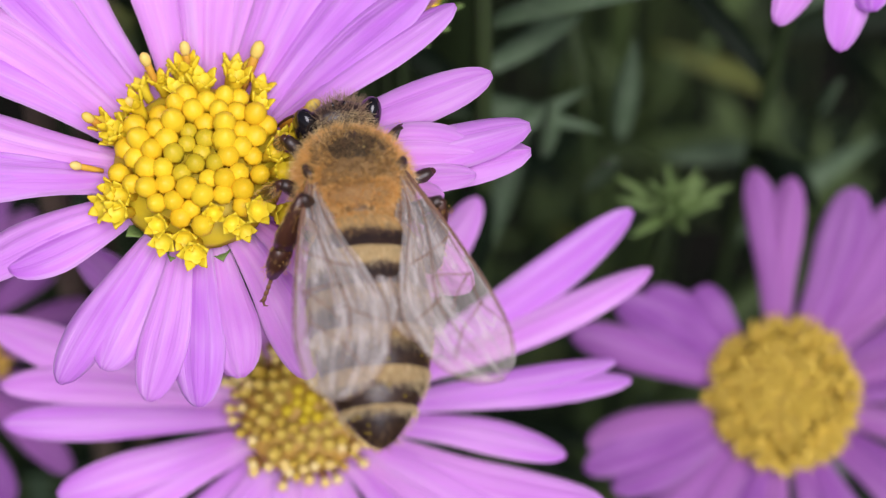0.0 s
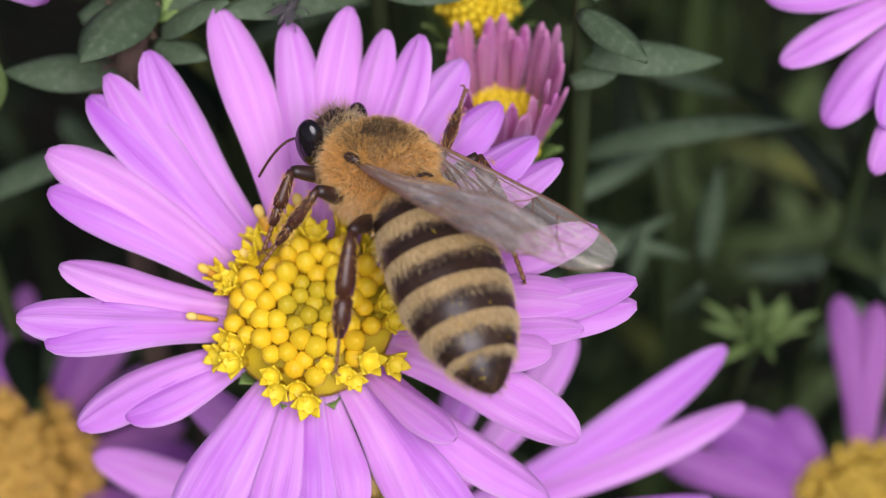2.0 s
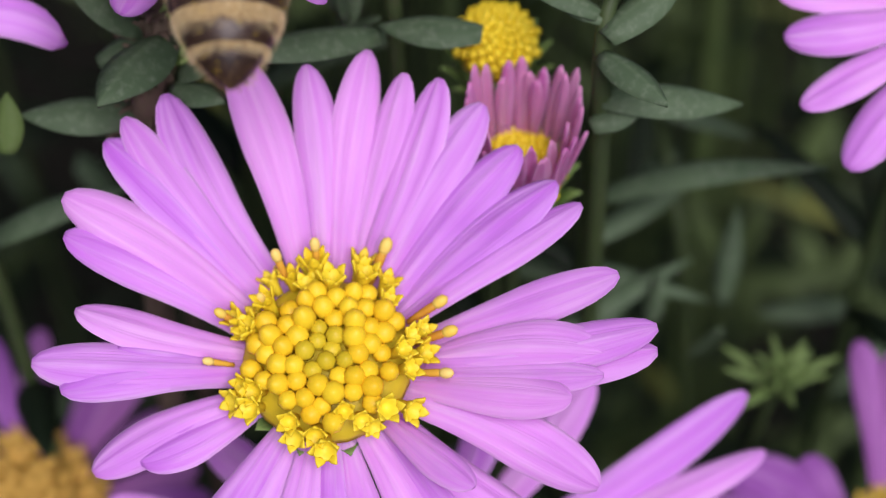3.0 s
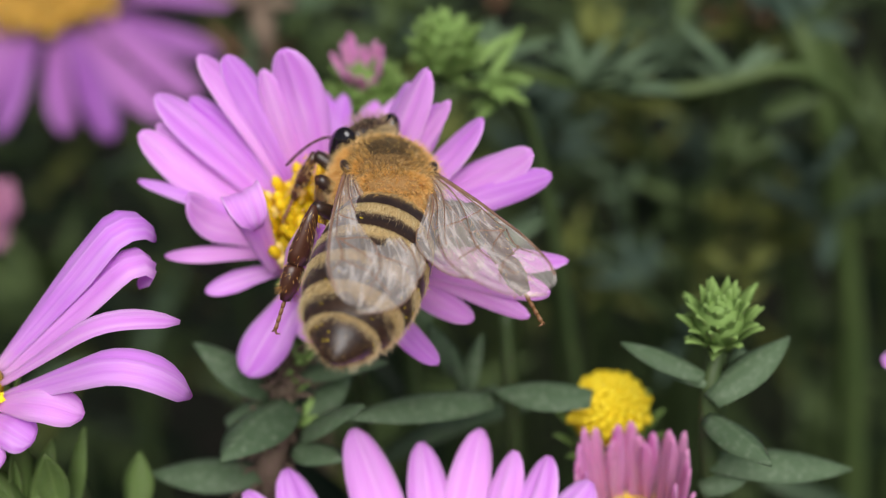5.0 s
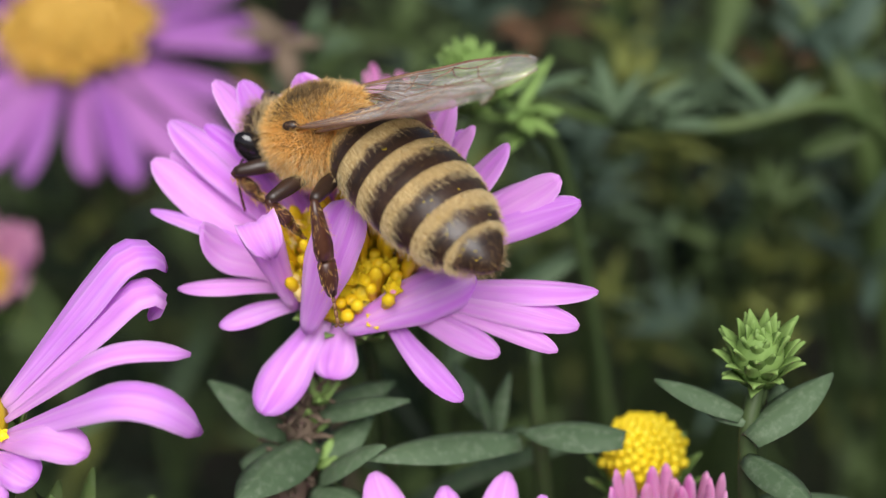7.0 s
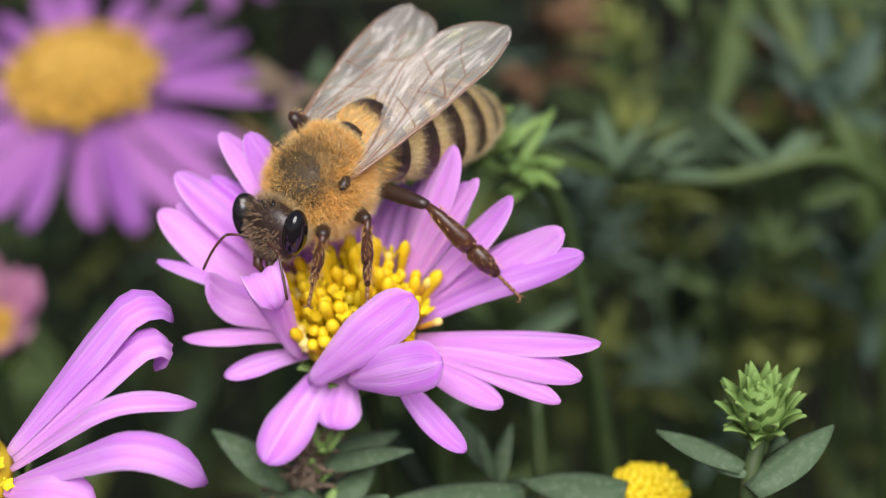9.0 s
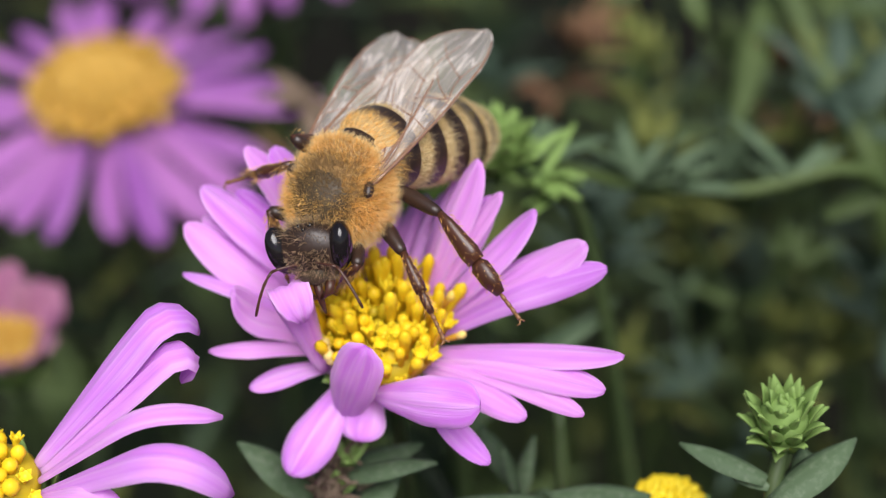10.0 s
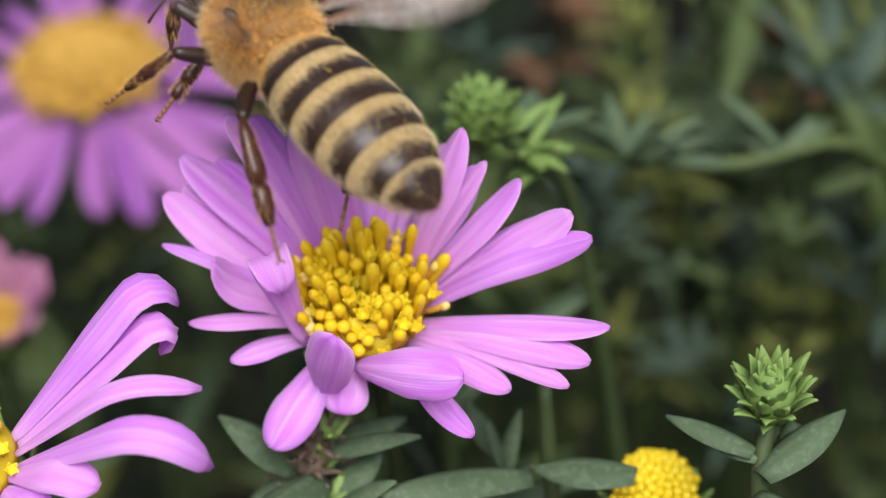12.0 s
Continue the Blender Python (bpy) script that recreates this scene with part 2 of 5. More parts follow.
def arched_petal(r0, az, rise, fall, at, length, width, z0=0.0, nv=17):
    """A petal that leaves the disc at one slope and, past a fraction of its length, bends to another."""
    a = radians(az)
    out = Vector((math.cos(a), math.sin(a), 0))
    p = out * r0 + Vector((0, 0, z0))
    path, widths = [p.copy()], [0.1 * width]
    for k in range(1, nv):
        s = k / (nv - 1)
        q = min(1.0, max(0.0, (s - at) / (1 - at)))
        el = radians(rise + (fall - rise) * q * q * (3 - 2 * q))
        p = p + (out * math.cos(el) + Vector((0, 0, math.sin(el)))) * (length / (nv - 1))
        path.append(p.copy())
        w = min(1.0, 0.3 + 1.3 * s) * (1 if s < 0.75 else math.sqrt(max(0.0, 1 - ((s - 0.75) / 0.255) ** 2.4)))
        widths.append(max(0.04, 0.5 * width * w))
    return blade(path, widths, Vector((0, 0, 1)).cross(out), 11, 0.3, 0.08, 0.15)


def leaf_chunk(length, width, droop=0.2, fold=0.42, nv=9, nu=5, tipless=False, twist=0.0):
    """A lance-shaped leaf that leaves its stem at the origin along +x."""
    path, widths = [], []
    for k in range(nv):
        s = k / (nv - 1)
        path.append(Vector((length * s, 0, length * (0.12 * s - droop * s * s))))
        widths.append(max(0.04, 0.5 * width * (0.28 + 0.72 * math.sin(math.pi * min(1, s * 0.8 + 0.12))) * (1 - s ** 4) ** 0.6))
    return blade(path, widths, Vector((0, 1, 0)), nu, fold, 0.0, 0.2, twist)


def bud_scale_chunk(length, width, out=0.3, nv=6):
    """A small pointed green scale that rises along +z and leans outward along +x at its tip."""
    path = [Vector((out * length * (k / (nv - 1)) ** 2.2, 0, length * k / (nv - 1))) for k in range(nv)]
    widths = [max(0.03, 0.5 * width * (1 - (k / (nv - 1)) ** 1.8) * (0.8 + 0.6 * k / (nv - 1))) for k in range(nv)]
    return blade(path, widths, Vector((0, -1, 0)), 5, 0.3, 0.0, 0.16)


def dome_chunk(r, h, nu=24, nv=8, z0=0.0, lower=0.0):
    verts, uvs = [], []
    for j in range(nv):
        a = math.pi / 2 * j / (nv - 1)
        rr = max(0.01, r * math.cos(a))
        for i in range(nu):
            t = 2 * math.pi * i / nu
            verts.append(Vector((rr * math.cos(t), rr * math.sin(t), z0 + h * math.sin(a))))
            uvs.append((i / nu, j / (nv - 1)))
    f = grid_faces(nu, nv)
    f.append(tuple(range((nv - 1) * nu, nv * nu)))
    f.append(tuple(range(nu - 1, -1, -1)))
    return verts, f, uvs


def lathe(profile, nu=12):
    """A turned shape round +z from (radius, height) rows."""
    verts, uvs = [], []
    for k, (r, z) in enumerate(profile):
        for i in range(nu):
            t = 2 * math.pi * i / nu
            verts.append(Vector((r * math.cos(t), r * math.sin(t), z)))
            uvs.append((i / nu, k / (len(profile) - 1)))
    f = grid_faces(nu, len(profile))
    f.append(tuple(range(nu - 1, -1, -1)))
    f.append(tuple(range((len(profile) - 1) * nu, len(profile) * nu)))
    return verts, f, uvs


def closed_floret(r=0.345, h=0.8):
    return lathe([(r * 0.6, 0), (r * 0.78, h * 0.3), (r, h * 0.58), (r * 0.93, h * 0.76), (r * 0.66, h * 0.92), (r * 0.3, h * 1.02), (r * 0.05, h * 1.06)], 8)


def open_floret(r=0.56, h=1.15):
    """A flared tube with five pointed lobes bent outward."""
    chunks = [lathe([(r * 0.42, 0), (r * 0.48, h * 0.4), (r * 0.74, h * 0.72), (r * 0.86, h * 0.86), (r * 0.74, h * 0.84), (r * 0.5, h * 0.66), (r * 0.2, h * 0.55)], 10)]
    for i in range(5):
        lobe = bud_scale_chunk(r * 0.72, r * 0.92, 0.35, 5)
        chunks.append(moved(lobe, Matrix.Rotation(i * 2 * math.pi / 5, 4, "Z") @ Matrix.Translation((r * 0.74, 0, h * 0.78)) @ Matrix.Rotation(radians(10), 4, "Y")))
    return joined(*chunks)


def stigma_chunk(h=1.7):
    """A ribbed anther tube with a swollen pollen-laden tip; the tip's faces come last."""
    shaft = lathe([(0.10, 0), (0.13, h * 0.25), (0.15, h * 0.5), (0.15, h * 0.66), (0.12, h * 0.70)], 9)
    knob = lathe([(0.12, h * 0.66), (0.19, h * 0.74), (0.21, h * 0.84), (0.17, h * 0.94), (0.05, h * 1.0)], 9)
    return joined(shaft, knob), len(shaft[1])


FLORET_MESHES = {}


def floret_mesh(kind):
    if kind not in FLORET_MESHES:
        if kind == "stigma":
            chunk, split = stigma_chunk()
            me = mesh_of("floret_stigma", *chunk)
            me.materials.append(STIGMA)
            me.materials.append(FLORET_TIP)
            me.polygons.foreach_set("material_index", [0 if k < split else 1 for k in range(len(me.polygons))])
            FLORET_MESHES[kind] = me
            return me
        chunk, mat = {"closed": (closed_floret(), FLORET), "young": (closed_floret(0.30, 0.6), FLORET_GREEN), "open": (open_floret(), FLORET_LEMON), "rod": (lathe([(0.16, 0), (0.2, 0.4), (0.24, 0.8), (0.29, 1.0), (0.26, 1.15), (0.12, 1.27), (0.03, 1.3)], 8), FLORET),
                      "aged": (closed_floret(0.3, 0.9), FLORET_DULL), "pollen": (lathe([(0.1, 0), (0.14, 0.7), (0.22, 0.85), (0.24, 1.0), (0.1, 1.12)], 6), PALE_POLLEN)}[kind]
        FLORET_MESHES[kind] = mesh_of("floret_" + kind, *chunk)
        FLORET_MESHES[kind].materials.append(mat)
    return FLORET_MESHES[kind]


LEAF_MESHES = {}


def leaf_mesh(length, width, droop, mat, twist=0.0):
    key = (length, width, droop, mat.name, twist)
    if key not in LEAF_MESHES:
        LEAF_MESHES[key] = mesh_of("leaf", *leaf_chunk(length, width, droop, twist=twist))
        LEAF_MESHES[key].materials.append(mat)
    return LEAF_MESHES[key]


def flower_pose(c, elev, az):
    e, a = radians(elev), radians(az)
    n = Vector((math.cos(e) * math.cos(a), math.cos(e) * math.sin(a), math.sin(e)))
    x = Vector((0, 1, 0)).cross(n).normalized()
    y = n.cross(x)
    m = Matrix((x, y, n)).transposed().to_4x4()
    m.translation = Vector(c)
    return m


def aim(at, way, up):
    """A pose at a point whose +x runs along way, with +z near up."""
    x = Vector(way).normalized()
    y = Vector(up).cross(x).normalized()
    m = Matrix((x, y, x.cross(y))).transposed().to_4x4()
    m.translation = Vector(at)
    return m


def hinge(az, r, way, z, up=(0, -0.55, 0.84)):
    """A petal's pose in its flower's space: its foot on a ring of the disc, its blade along way."""
    a = radians(az)
    return aim(Vector((r * math.cos(a), r * math.sin(a), z)) * MM, way, up)


def add_stem(flower, m, length, bend=(0.0, 0.0), r=0.42, mat=None, foot=None):
    """A stem from the flower's base down to the soil, in the flower's space."""
    inv = m.inverted()
    c = m.translation
    n = (m.to_3x3() @ Vector((0, 0, 1))).normalized()
    foot = Vector(foot) if foot else Vector((c.x + bend[0], c.y + bend[1] + 0.05, -0.005))
    p0 = c - n * 0.0016
    p1 = c - n * 0.012
    pts = []
    for k in range(13):
        s = k / 12
        q = p0.lerp(p1, s * 4) if s < 0.25 else None
        if q is None:
            u = (s - 0.25) / 0.75
            q = bez(p1, Vector((p1.x + (p1.x - p0.x) * 0.8, p1.y + (p1.y - p0.y) * 0.8, p1.z - 0.05)), foot, u)
        pts.append(inv @ q / MM)
    part("stem", mesh_of("stem", *tube(pts, [r * (0.8 + 0.3 * k / 12) for k in range(13)], 8)), mat or STEM, flower)
    rnd = random.Random(int(abs(c.x) * 1e6))
    for k in range(14):
        s = 0.28 + 0.028 * k
        x = s * 12
        i = int(x)
        p = pts[i].lerp(pts[i + 1], x - i)
        turn = m.to_3x3().inverted().to_4x4()
        spin = Matrix.Rotation(k * 2.4 + rnd.uniform(-0.4, 0.4), 4, "Z") @ Matrix.Rotation(-rnd.uniform(0.1, 0.9), 4, "Y")
        # two leaves in three carry the bush's shade in their colour
        part("leaf", leaf_mesh(rnd.choice((7.0, 9.0, 11.0)), 2.0, 0.3, LEAF_SHADED if k % 3 else LEAF), None, flower, m=Matrix.Translation(p * MM) @ turn @ spin)


def involucre(flower, r, depth=3.0, rows=2, mat=None):
    """The green cup of small scales under the flower."""
    part("cup", mesh_of("cup", *lathe([(0.5, -depth), (r * 0.6, -depth * 0.8), (r * 0.85, -depth * 0.4), (r * 0.9, -0.1), (r * 0.5, 0.05)], 16)), mat or LEAF_BRIGHT, flower)
    me = mesh_of("bract", *bud_scale_chunk(depth * 0.58, r * 0.4, 0.25))
    me.materials.append(mat or LEAF_BRIGHT)
    n = 12
    for j in range(rows):
        for i in range(n):
            t = 2 * math.pi * (i + 0.5 * j) / n
            part("bract", me, None, flower, m=Matrix.Rotation(t, 4, "Z") @ Matrix.Translation((r * (0.66 + 0.16 * j) * MM, 0, -depth * (0.85 - 0.3 * j) * MM)) @ Matrix.Rotation(radians(18), 4, "Y"))


def disc(flower, r, h, count, fine=True, old=False, open_from=0.78, tall=1.0, stigmas=(), seed=1, pale=0, fat=1.08, lean_by=0.62, uneven=0.15, rods=False, low=None):
    """The yellow disc: a dome with spiralling florets, closed in the middle and open at the rim."""
    rnd = random.Random(seed)
    part("disc_base", mesh_of("disc_base", *dome_chunk(r * 0.97, h * 0.86)), FLORET_OLD if old else FLORET_GREEN, flower)
    chunks = []
    for k in range(count):
        q = math.sqrt((k + 0.5) / count)
        a = k * 2.399963 + rnd.uniform(-0.05, 0.05)
        rr = r * q * rnd.uniform(0.97, 1.02)
        lean = math.asin(min(0.98, q)) * lean_by
        z = h * 0.84 * math.sqrt(max(0.0, 1 - min(0.995, q) ** 2))
        kind = "young" if q < 0.28 else "closed" if q < open_from + rnd.uniform(-0.1, 0.1) else "open"
        s = rnd.uniform(0.88, 1.1) * (r / 3.6) * math.sqrt(115 / count) * fat
        if kind == "open" and fine:
            if k % 3 == 0:
                continue
            lean, s = lean * rnd.uniform(0.8, 1.35), rnd.uniform(0.75, 1.1) * (r / 3.7)
        if rods and q > 0.2:
            kind = "rod" if rnd.random() < 0.72 else "open"
            s *= 1.0 if kind == "rod" else 0.62
        stand = 0.5 if low and q > 0.6 and low[0] < math.degrees(a) % 360 < low[1] else 1.0
        m = Matrix.Rotation(a, 4, "Z") @ Matrix.Translation((rr * MM, 0, z * MM)) @ Matrix.Rotation(lean + rnd.uniform(-0.12, 0.12), 4, "Y") @ Matrix.Rotation(rnd.uniform(0, 6), 4, "Z") @ Matrix.Diagonal((s, s, s * tall * stand * rnd.uniform(1 - uneven, 1 + uneven), 1))
        if fine:
            part("floret", floret_mesh("aged" if old and kind != "young" else kind), None, flower, m=m)
        else:
            v = closed_floret() if kind != "open" else open_floret()
            mm = m.copy()
            mm.translation = m.translation / MM
            chunks.append(moved(v, mm))
    if chunks:
        tagged(part("floret_mass", mesh_of("floret_mass", *joined(*chunks)), FLORET_DULL if old == "dull" else FLORET_OLD if old else FLORET, flower), kind="stuff")
    for a, q, lean, s in stigmas:
        m = Matrix.Rotation(radians(a), 4, "Z") @ Matrix.Translation((r * q * MM, 0, 0.5 * MM)) @ Matrix.Rotation(radians(lean), 4, "Y") @ Matrix.Scale(s, 4)
        part("stigma", floret_mesh("stigma"), None, flower, m=m)
    for k in range(pale):
        a = rnd.uniform(165, 232) if fat > 1.1 else rnd.uniform(0, 360)
        m = Matrix.Rotation(radians(a), 4, "Z") @ Matrix.Translation((r * rnd.uniform(0.7, 1.02) * MM, 0, 0.5 * MM)) @ Matrix.Rotation(radians(rnd.uniform(20, 60)), 4, "Y")
        part("anther", floret_mesh("pollen"), None, flower, m=m)


def aster(c, elev, az, petals, disc_r, disc_h, width, label, count=110, fine=True, stigmas=(), seed=3, mat=None, bend=(0, 0), pale=0, arch=0.06, z0=-0.3, foot=None, spread=0.45, tall=1.0, old=False, open_from=0.78, fat=1.08, lean_by=0.62, uneven=0.15, arched=(), rods=False, low=None):
    m = flower_pose(c, elev, az)
    ob = thing("aster_flower", m, label, "flower", "open asters")
    involucre(ob, disc_r)
    add_stem(ob, m, 0.4, bend, foot=foot)
    rnd = random.Random(seed)
    made = []
    for k, row in enumerate(petals):
        a, e, l = row[:3]
        w = row[3] if len(row) > 3 else width * rnd.uniform(0.85, 1.12)
        curl = row[4] if len(row) > 4 else rnd.uniform(-0.03, 0.03)
        bow = row[5] if len(row) > 5 else arch * rnd.uniform(0.2, 1.6)
        chunk = petal_chunk(disc_r * 0.82, a, e, l, w, bow, curl, z0 - 0.25 * (k % 2), cup=rnd.uniform(0.12, 0.48), twist=rnd.uniform(-spread, spread), sway=rnd.uniform(-0.05, 0.05))
        made.append(part("petal", mesh_of("petal", *chunk), mat or PETAL, ob))
    disc(ob, disc_r, disc_h, count, fine, old, open_from, tall=tall, stigmas=stigmas, seed=seed, pale=pale, fat=fat, lean_by=lean_by, uneven=uneven, rods=rods, low=low)
    for k, row in enumerate(arched):
        made.append(part("petal", mesh_of("petal", *arched_petal(disc_r * 0.82, *row, z0=-0.2 * (k % 2))), mat or PETAL, ob))
    return ob, made


def ring(n, el, length, seed, jit=0.12, skip=()):
    rnd = random.Random(seed)
    return [(360 * i / n + rnd.uniform(-4, 4), el + rnd.uniform(-6, 6), length * rnd.uniform(1 - jit, 1 + jit * 0.5)) for i in range(n) if i not in skip]


# ---------------------------------------------------------------- ground
def build_ground():
    n = 24
    verts, faces = [], []
    xs = [-40, -8, -2] + [-0.6 + 1.2 * i / (n - 1) for i in range(n)] + [2, 8, 40]
    for y in xs:
        for x in xs:
            near = abs(x) < 0.7 and abs(y) < 0.7
            verts.append((x, y, noise.noise(Vector((x * 18, y * 18, 0))) * 0.006 if near else 0.0))
    faces = grid_faces(len(xs), len(xs), False)
    ob = new("ground", mesh_of("ground", verts, faces, scale=1.0))
    ob.data.materials.append(SOIL_SHADED)
    tagged(ob, "bare soil under the aster plants, their shade put into its colour", "soil", kind="structure")


build_ground()

# ---------------------------------------------------------------- the flowers
A_TOP = [(2, 14, 12.4), (13, 14, 11.4), (29, 14, 11.2, 1.6), (36, 14, 10.9), (47, 14, 10.9), (58, 14, 11.4, 2.1), (68, 14, 11.6), (75, 14, 11.4, 1.6), (83, 14, 12.1),
         (95, 14, 11.4, 1.8), (108, 14, 12.4), (123, 14, 11.9), (132, 14, 12.0), (137, 14, 12.0), (151, 14, 11.6), (157, 14, 11.0), (172, 14, 9.6, 1.7)]
A_LOW = [(181, 14, 7.8, 1.5), (185, 14, 10.8), (191, 14, 9.9), (207, 0, 9.5), (210, 0, 7.8), (238, -6, 9.4), (246, -6, 8.2), (259, -6, 8.8), (262, -6, 7.6), (271, -6, 8.9),
         (282, -6, 8.0), (298, -6, 8.9), (308, -6, 10.6), (316, 16, 7.9, 1.4), (323, -6, 11.3), (334, 2, 11.2), (347, 14, 9.5), (353, 14, 10.5, 1.3), (358, 14, 10.7), (359, 10, 12.3)]
flower_a, petals_a = aster((0.00007, -0.00026, 0.45026), 66, -90, A_TOP + A_LOW, 3.3, 1.5, 1.95,
                           "open lilac aster with a full yellow disc and many narrow petals", 104, fat=1.28, open_from=0.72, uneven=0.25,
                           stigmas=[(118, 1.0, 35, 1.0), (97, 1.0, 35, 1.0), (62, 1.0, 50, 1.2), (25, 1.0, 60, 1.1), (10, 1.0, 60, 1.1), (350, 1.0, 60, 1.0), (160, 1.0, 45, 0.9), (185, 1.05, 50, 0.8), (140, 0.75, 40, 0.8)], bend=(0.01, 0.03))

B_BACK = [(7, 22, 9.5, 1.4), (13, 25, 9.1, 1.7), (27, 32, 8.0, 1.6), (39, 37, 7.5, 1.1), (51, 41, 8.0, 1.75), (60, 34, 7.2, 1.6), (70, 8, 7.0, 1.4), (92, 4, 7.0, 1.1), (111, 45, 7.9, 2.0), (121, 43, 7.6, 1.05),
          (131, 40, 8.6, 1.55), (138, 38, 9.1, 1.6), (154, 31, 9.1, 1.8), (164, 27, 8.8, 1.6), (175, 21, 8.2, 0.85)]
B_FRONT = [(184, 20, 6.3, 1.9, 0.22), (197, 11, 6.8, 0.95), (212, 4, 5.6, 1.15), (241, -13, 6.5, 2.0), (263, -13, 4.4, 1.8), (311, -2, 7.1, 1.1), (328, 4, 7.0, 1.2), (335, 7, 9.0, 0.95), (341, 10, 9.5, 1.35), (348, 13, 10.0, 1.3)]
B_MORE = [(20, 22, 7.9, 1.2), (46, 30, 7.0, 1.2), (81, 2, 7.0, 1.4), (101, 8, 7.0, 1.3), (146, 30, 8.2, 1.2), (158, 24, 8.4, 1.3)]
flower_b, petals_b = aster((-0.00447, 0.01271, 0.4635), 62, -85, B_BACK + B_MORE + B_FRONT, 2.45, 1.25, 1.45,
                           "half-cupped lilac aster with a yellow disc on a leafy stem", 100, seed=5, fat=1.25, lean_by=0.28, pale=18, tall=1.45, open_from=1.05, uneven=0.45, rods=True, stigmas=[(100, 0.8, 10, 0.9), (60, 0.8, 15, 0.9), (130, 0.85, 15, 0.8), (20, 0.9, 35, 0.9), (160, 0.9, 25, 0.9), (350, 1.0, 50, 0.8)], foot=(-0.012, 0.02, -0.005), low=(222, 300))

def loose_petal(flower, length, width):
    """A soft petal that swings on its hinge, along +x from the hinge."""
    return part("petal", mesh_of("petal", *arched_petal(0.0, 0, 8, -14, 0.2, length, width)), PETAL, flower)


swing_petal_front = loose_petal(flower_b, 5.8, 1.95)
swing_petal_side = loose_petal(flower_b, 5.4, 1.9)
# one petal stands up at the disc's rim and hooks over at its top
part("petal", mesh_of("petal", *arched_petal(0.0, 0, -4, 165, 0.60, 7.0, 1.55)), PETAL, flower_b, "upright petal with a hooked tip", hinge(222, 2.75, (-0.17, 0.14, 0.96), 0.2, (0.40, -0.80, 0.42)))

D_PET = [(4, 12, 14.1, 1.5), (7, 16, 13.6, 1.2), (21, 12, 16.2), (30, 12, 16.5), (165, 12, 13.9), (176, 12, 12.7), (183, 10, 12.7), (200, 12, 10.9), (212, 6, 12), (223, 2, 12.5), (234, 2, 13), (243, 4, 12), (252, 0, 13),
         (261, 4, 12), (270, 0, 12.8), (279, 4, 12.4), (288, 0, 13), (298, 4, 13.2), (310, 4, 13), (322, 8, 13), (332, 10, 12.8), (342, 12, 13.5), (349, 12, 11.5), (50, 12, 12), (70, 12, 11), (95, 12, 11), (120, 12, 11), (145, 12, 12)]
flower_d, _ = aster((0.0034, -0.0011, 0.4363), 60, -90, D_PET, 2.8, 1.4, 1.9, "large lilac aster with a browning yellow disc, half covered", 90, seed=7, bend=(0.02, 0.02), pale=60, old=True)

E_PET = [(161, 15, 11.0), (148, 15, 9.5), (141, 15, 8.5), (126, 15, 6.8), (94, 15, 11.1), (84, 18, 10.7), (67, 15, 10.6, 2.6), (54, 12, 11, 2.6), (40, 10, 11), (25, 8, 11), (10, 8, 10.5), (-5, 6, 11), (-20, 4, 11), (-35, 4, 11), (-50, 2, 11), (-66, 2, 10.5), (-82, 0, 10.5),
         (-98, 0, 10), (-112, 2, 10), (-128, 4, 10), (-142, 8, 10), (-155, 15, 10.0), (-163, 15, 10.8), (-169, 15, 10.3)]
flower_e, _ = aster((0.02602, 0.00445, 0.43), 58, -100, E_PET, 3.0, 1.7, 2.1, "lilac aster with a rough yellow disc, low in the bush", 170, False, seed=9, mat=PETAL_ROSE_SHADED, old="dull", bend=(0.02, 0.02))
F_PET = [(-104, -8, 4), (160, 14, 8), (185, 12, 8), (210, 5, 8), (235, 0, 8)]
F_ARCHED = [(28, 26, -95, 0.72, 10.0, 1.75), (21, 22, -150, 0.72, 9.6, 1.45), (5, 27, -40, 0.5, 8.8, 0.9), (-9, 25, -85, 0.54, 10.2, 1.5), (-19, 22, -40, 0.5, 4.6, 1.5), (-36, 16, -30, 0.45, 2.6, 1.5), (-62, 4, -60, 0.4, 2.2, 1.5)]
flower_f, _ = aster((-0.01804, 0.005, 0.46111), 60, -110, F_PET, 2.05, 1.7, 2.0, "lilac aster with curled drooping petals", 50, seed=13, bend=(-0.01, 0.01), arched=F_ARCHED)
flower_h, _ = aster((0.02668, 0.01301, 0.4575), 60, -90, [(157, 6, 9.1), (180, 2, 9.1), (192, 1, 9.0), (210, -2, 9.5), (228, -4, 9.6), (243, -4, 10.4), (257, -4, 10.6)] + ring(15, 4, 9, 15, skip=(7, 8, 9)), 3.0, 1.6, 1.9, "lilac aster with wide smooth petals", 70, False, seed=17, bend=(0.01, 0.01))
flower_g, _ = aster((-0.0329, 0.0634, 0.4546), 72, -80, ring(24, -6, 14.4, 19), 4.3, 2.4, 2.2, "lilac aster with a tall golden disc behind the others", 120, False, seed=21, mat=PETAL_ROSE_SHADED, old=True)
flower_i, _ = aster((-0.0163, 0.0088, 0.4279), 58, -90, ring(20, 10, 9.5, 23), 3.0, 1.7, 1.9, "lilac aster low in the bush, half hidden", 70, False, seed=25, mat=PETAL_ROSE_SHADED, old=True, bend=(-0.02, 0.0))
flower_k, _ = aster((-0.0290, 0.0950, 0.4640), 55, -85, ring(22, -8, 15, 27), 4.6, 2.4, 2.6, "lilac aster far back in the bush", 70, False, seed=29, mat=PETAL_ROSE_SHADED, old=True)


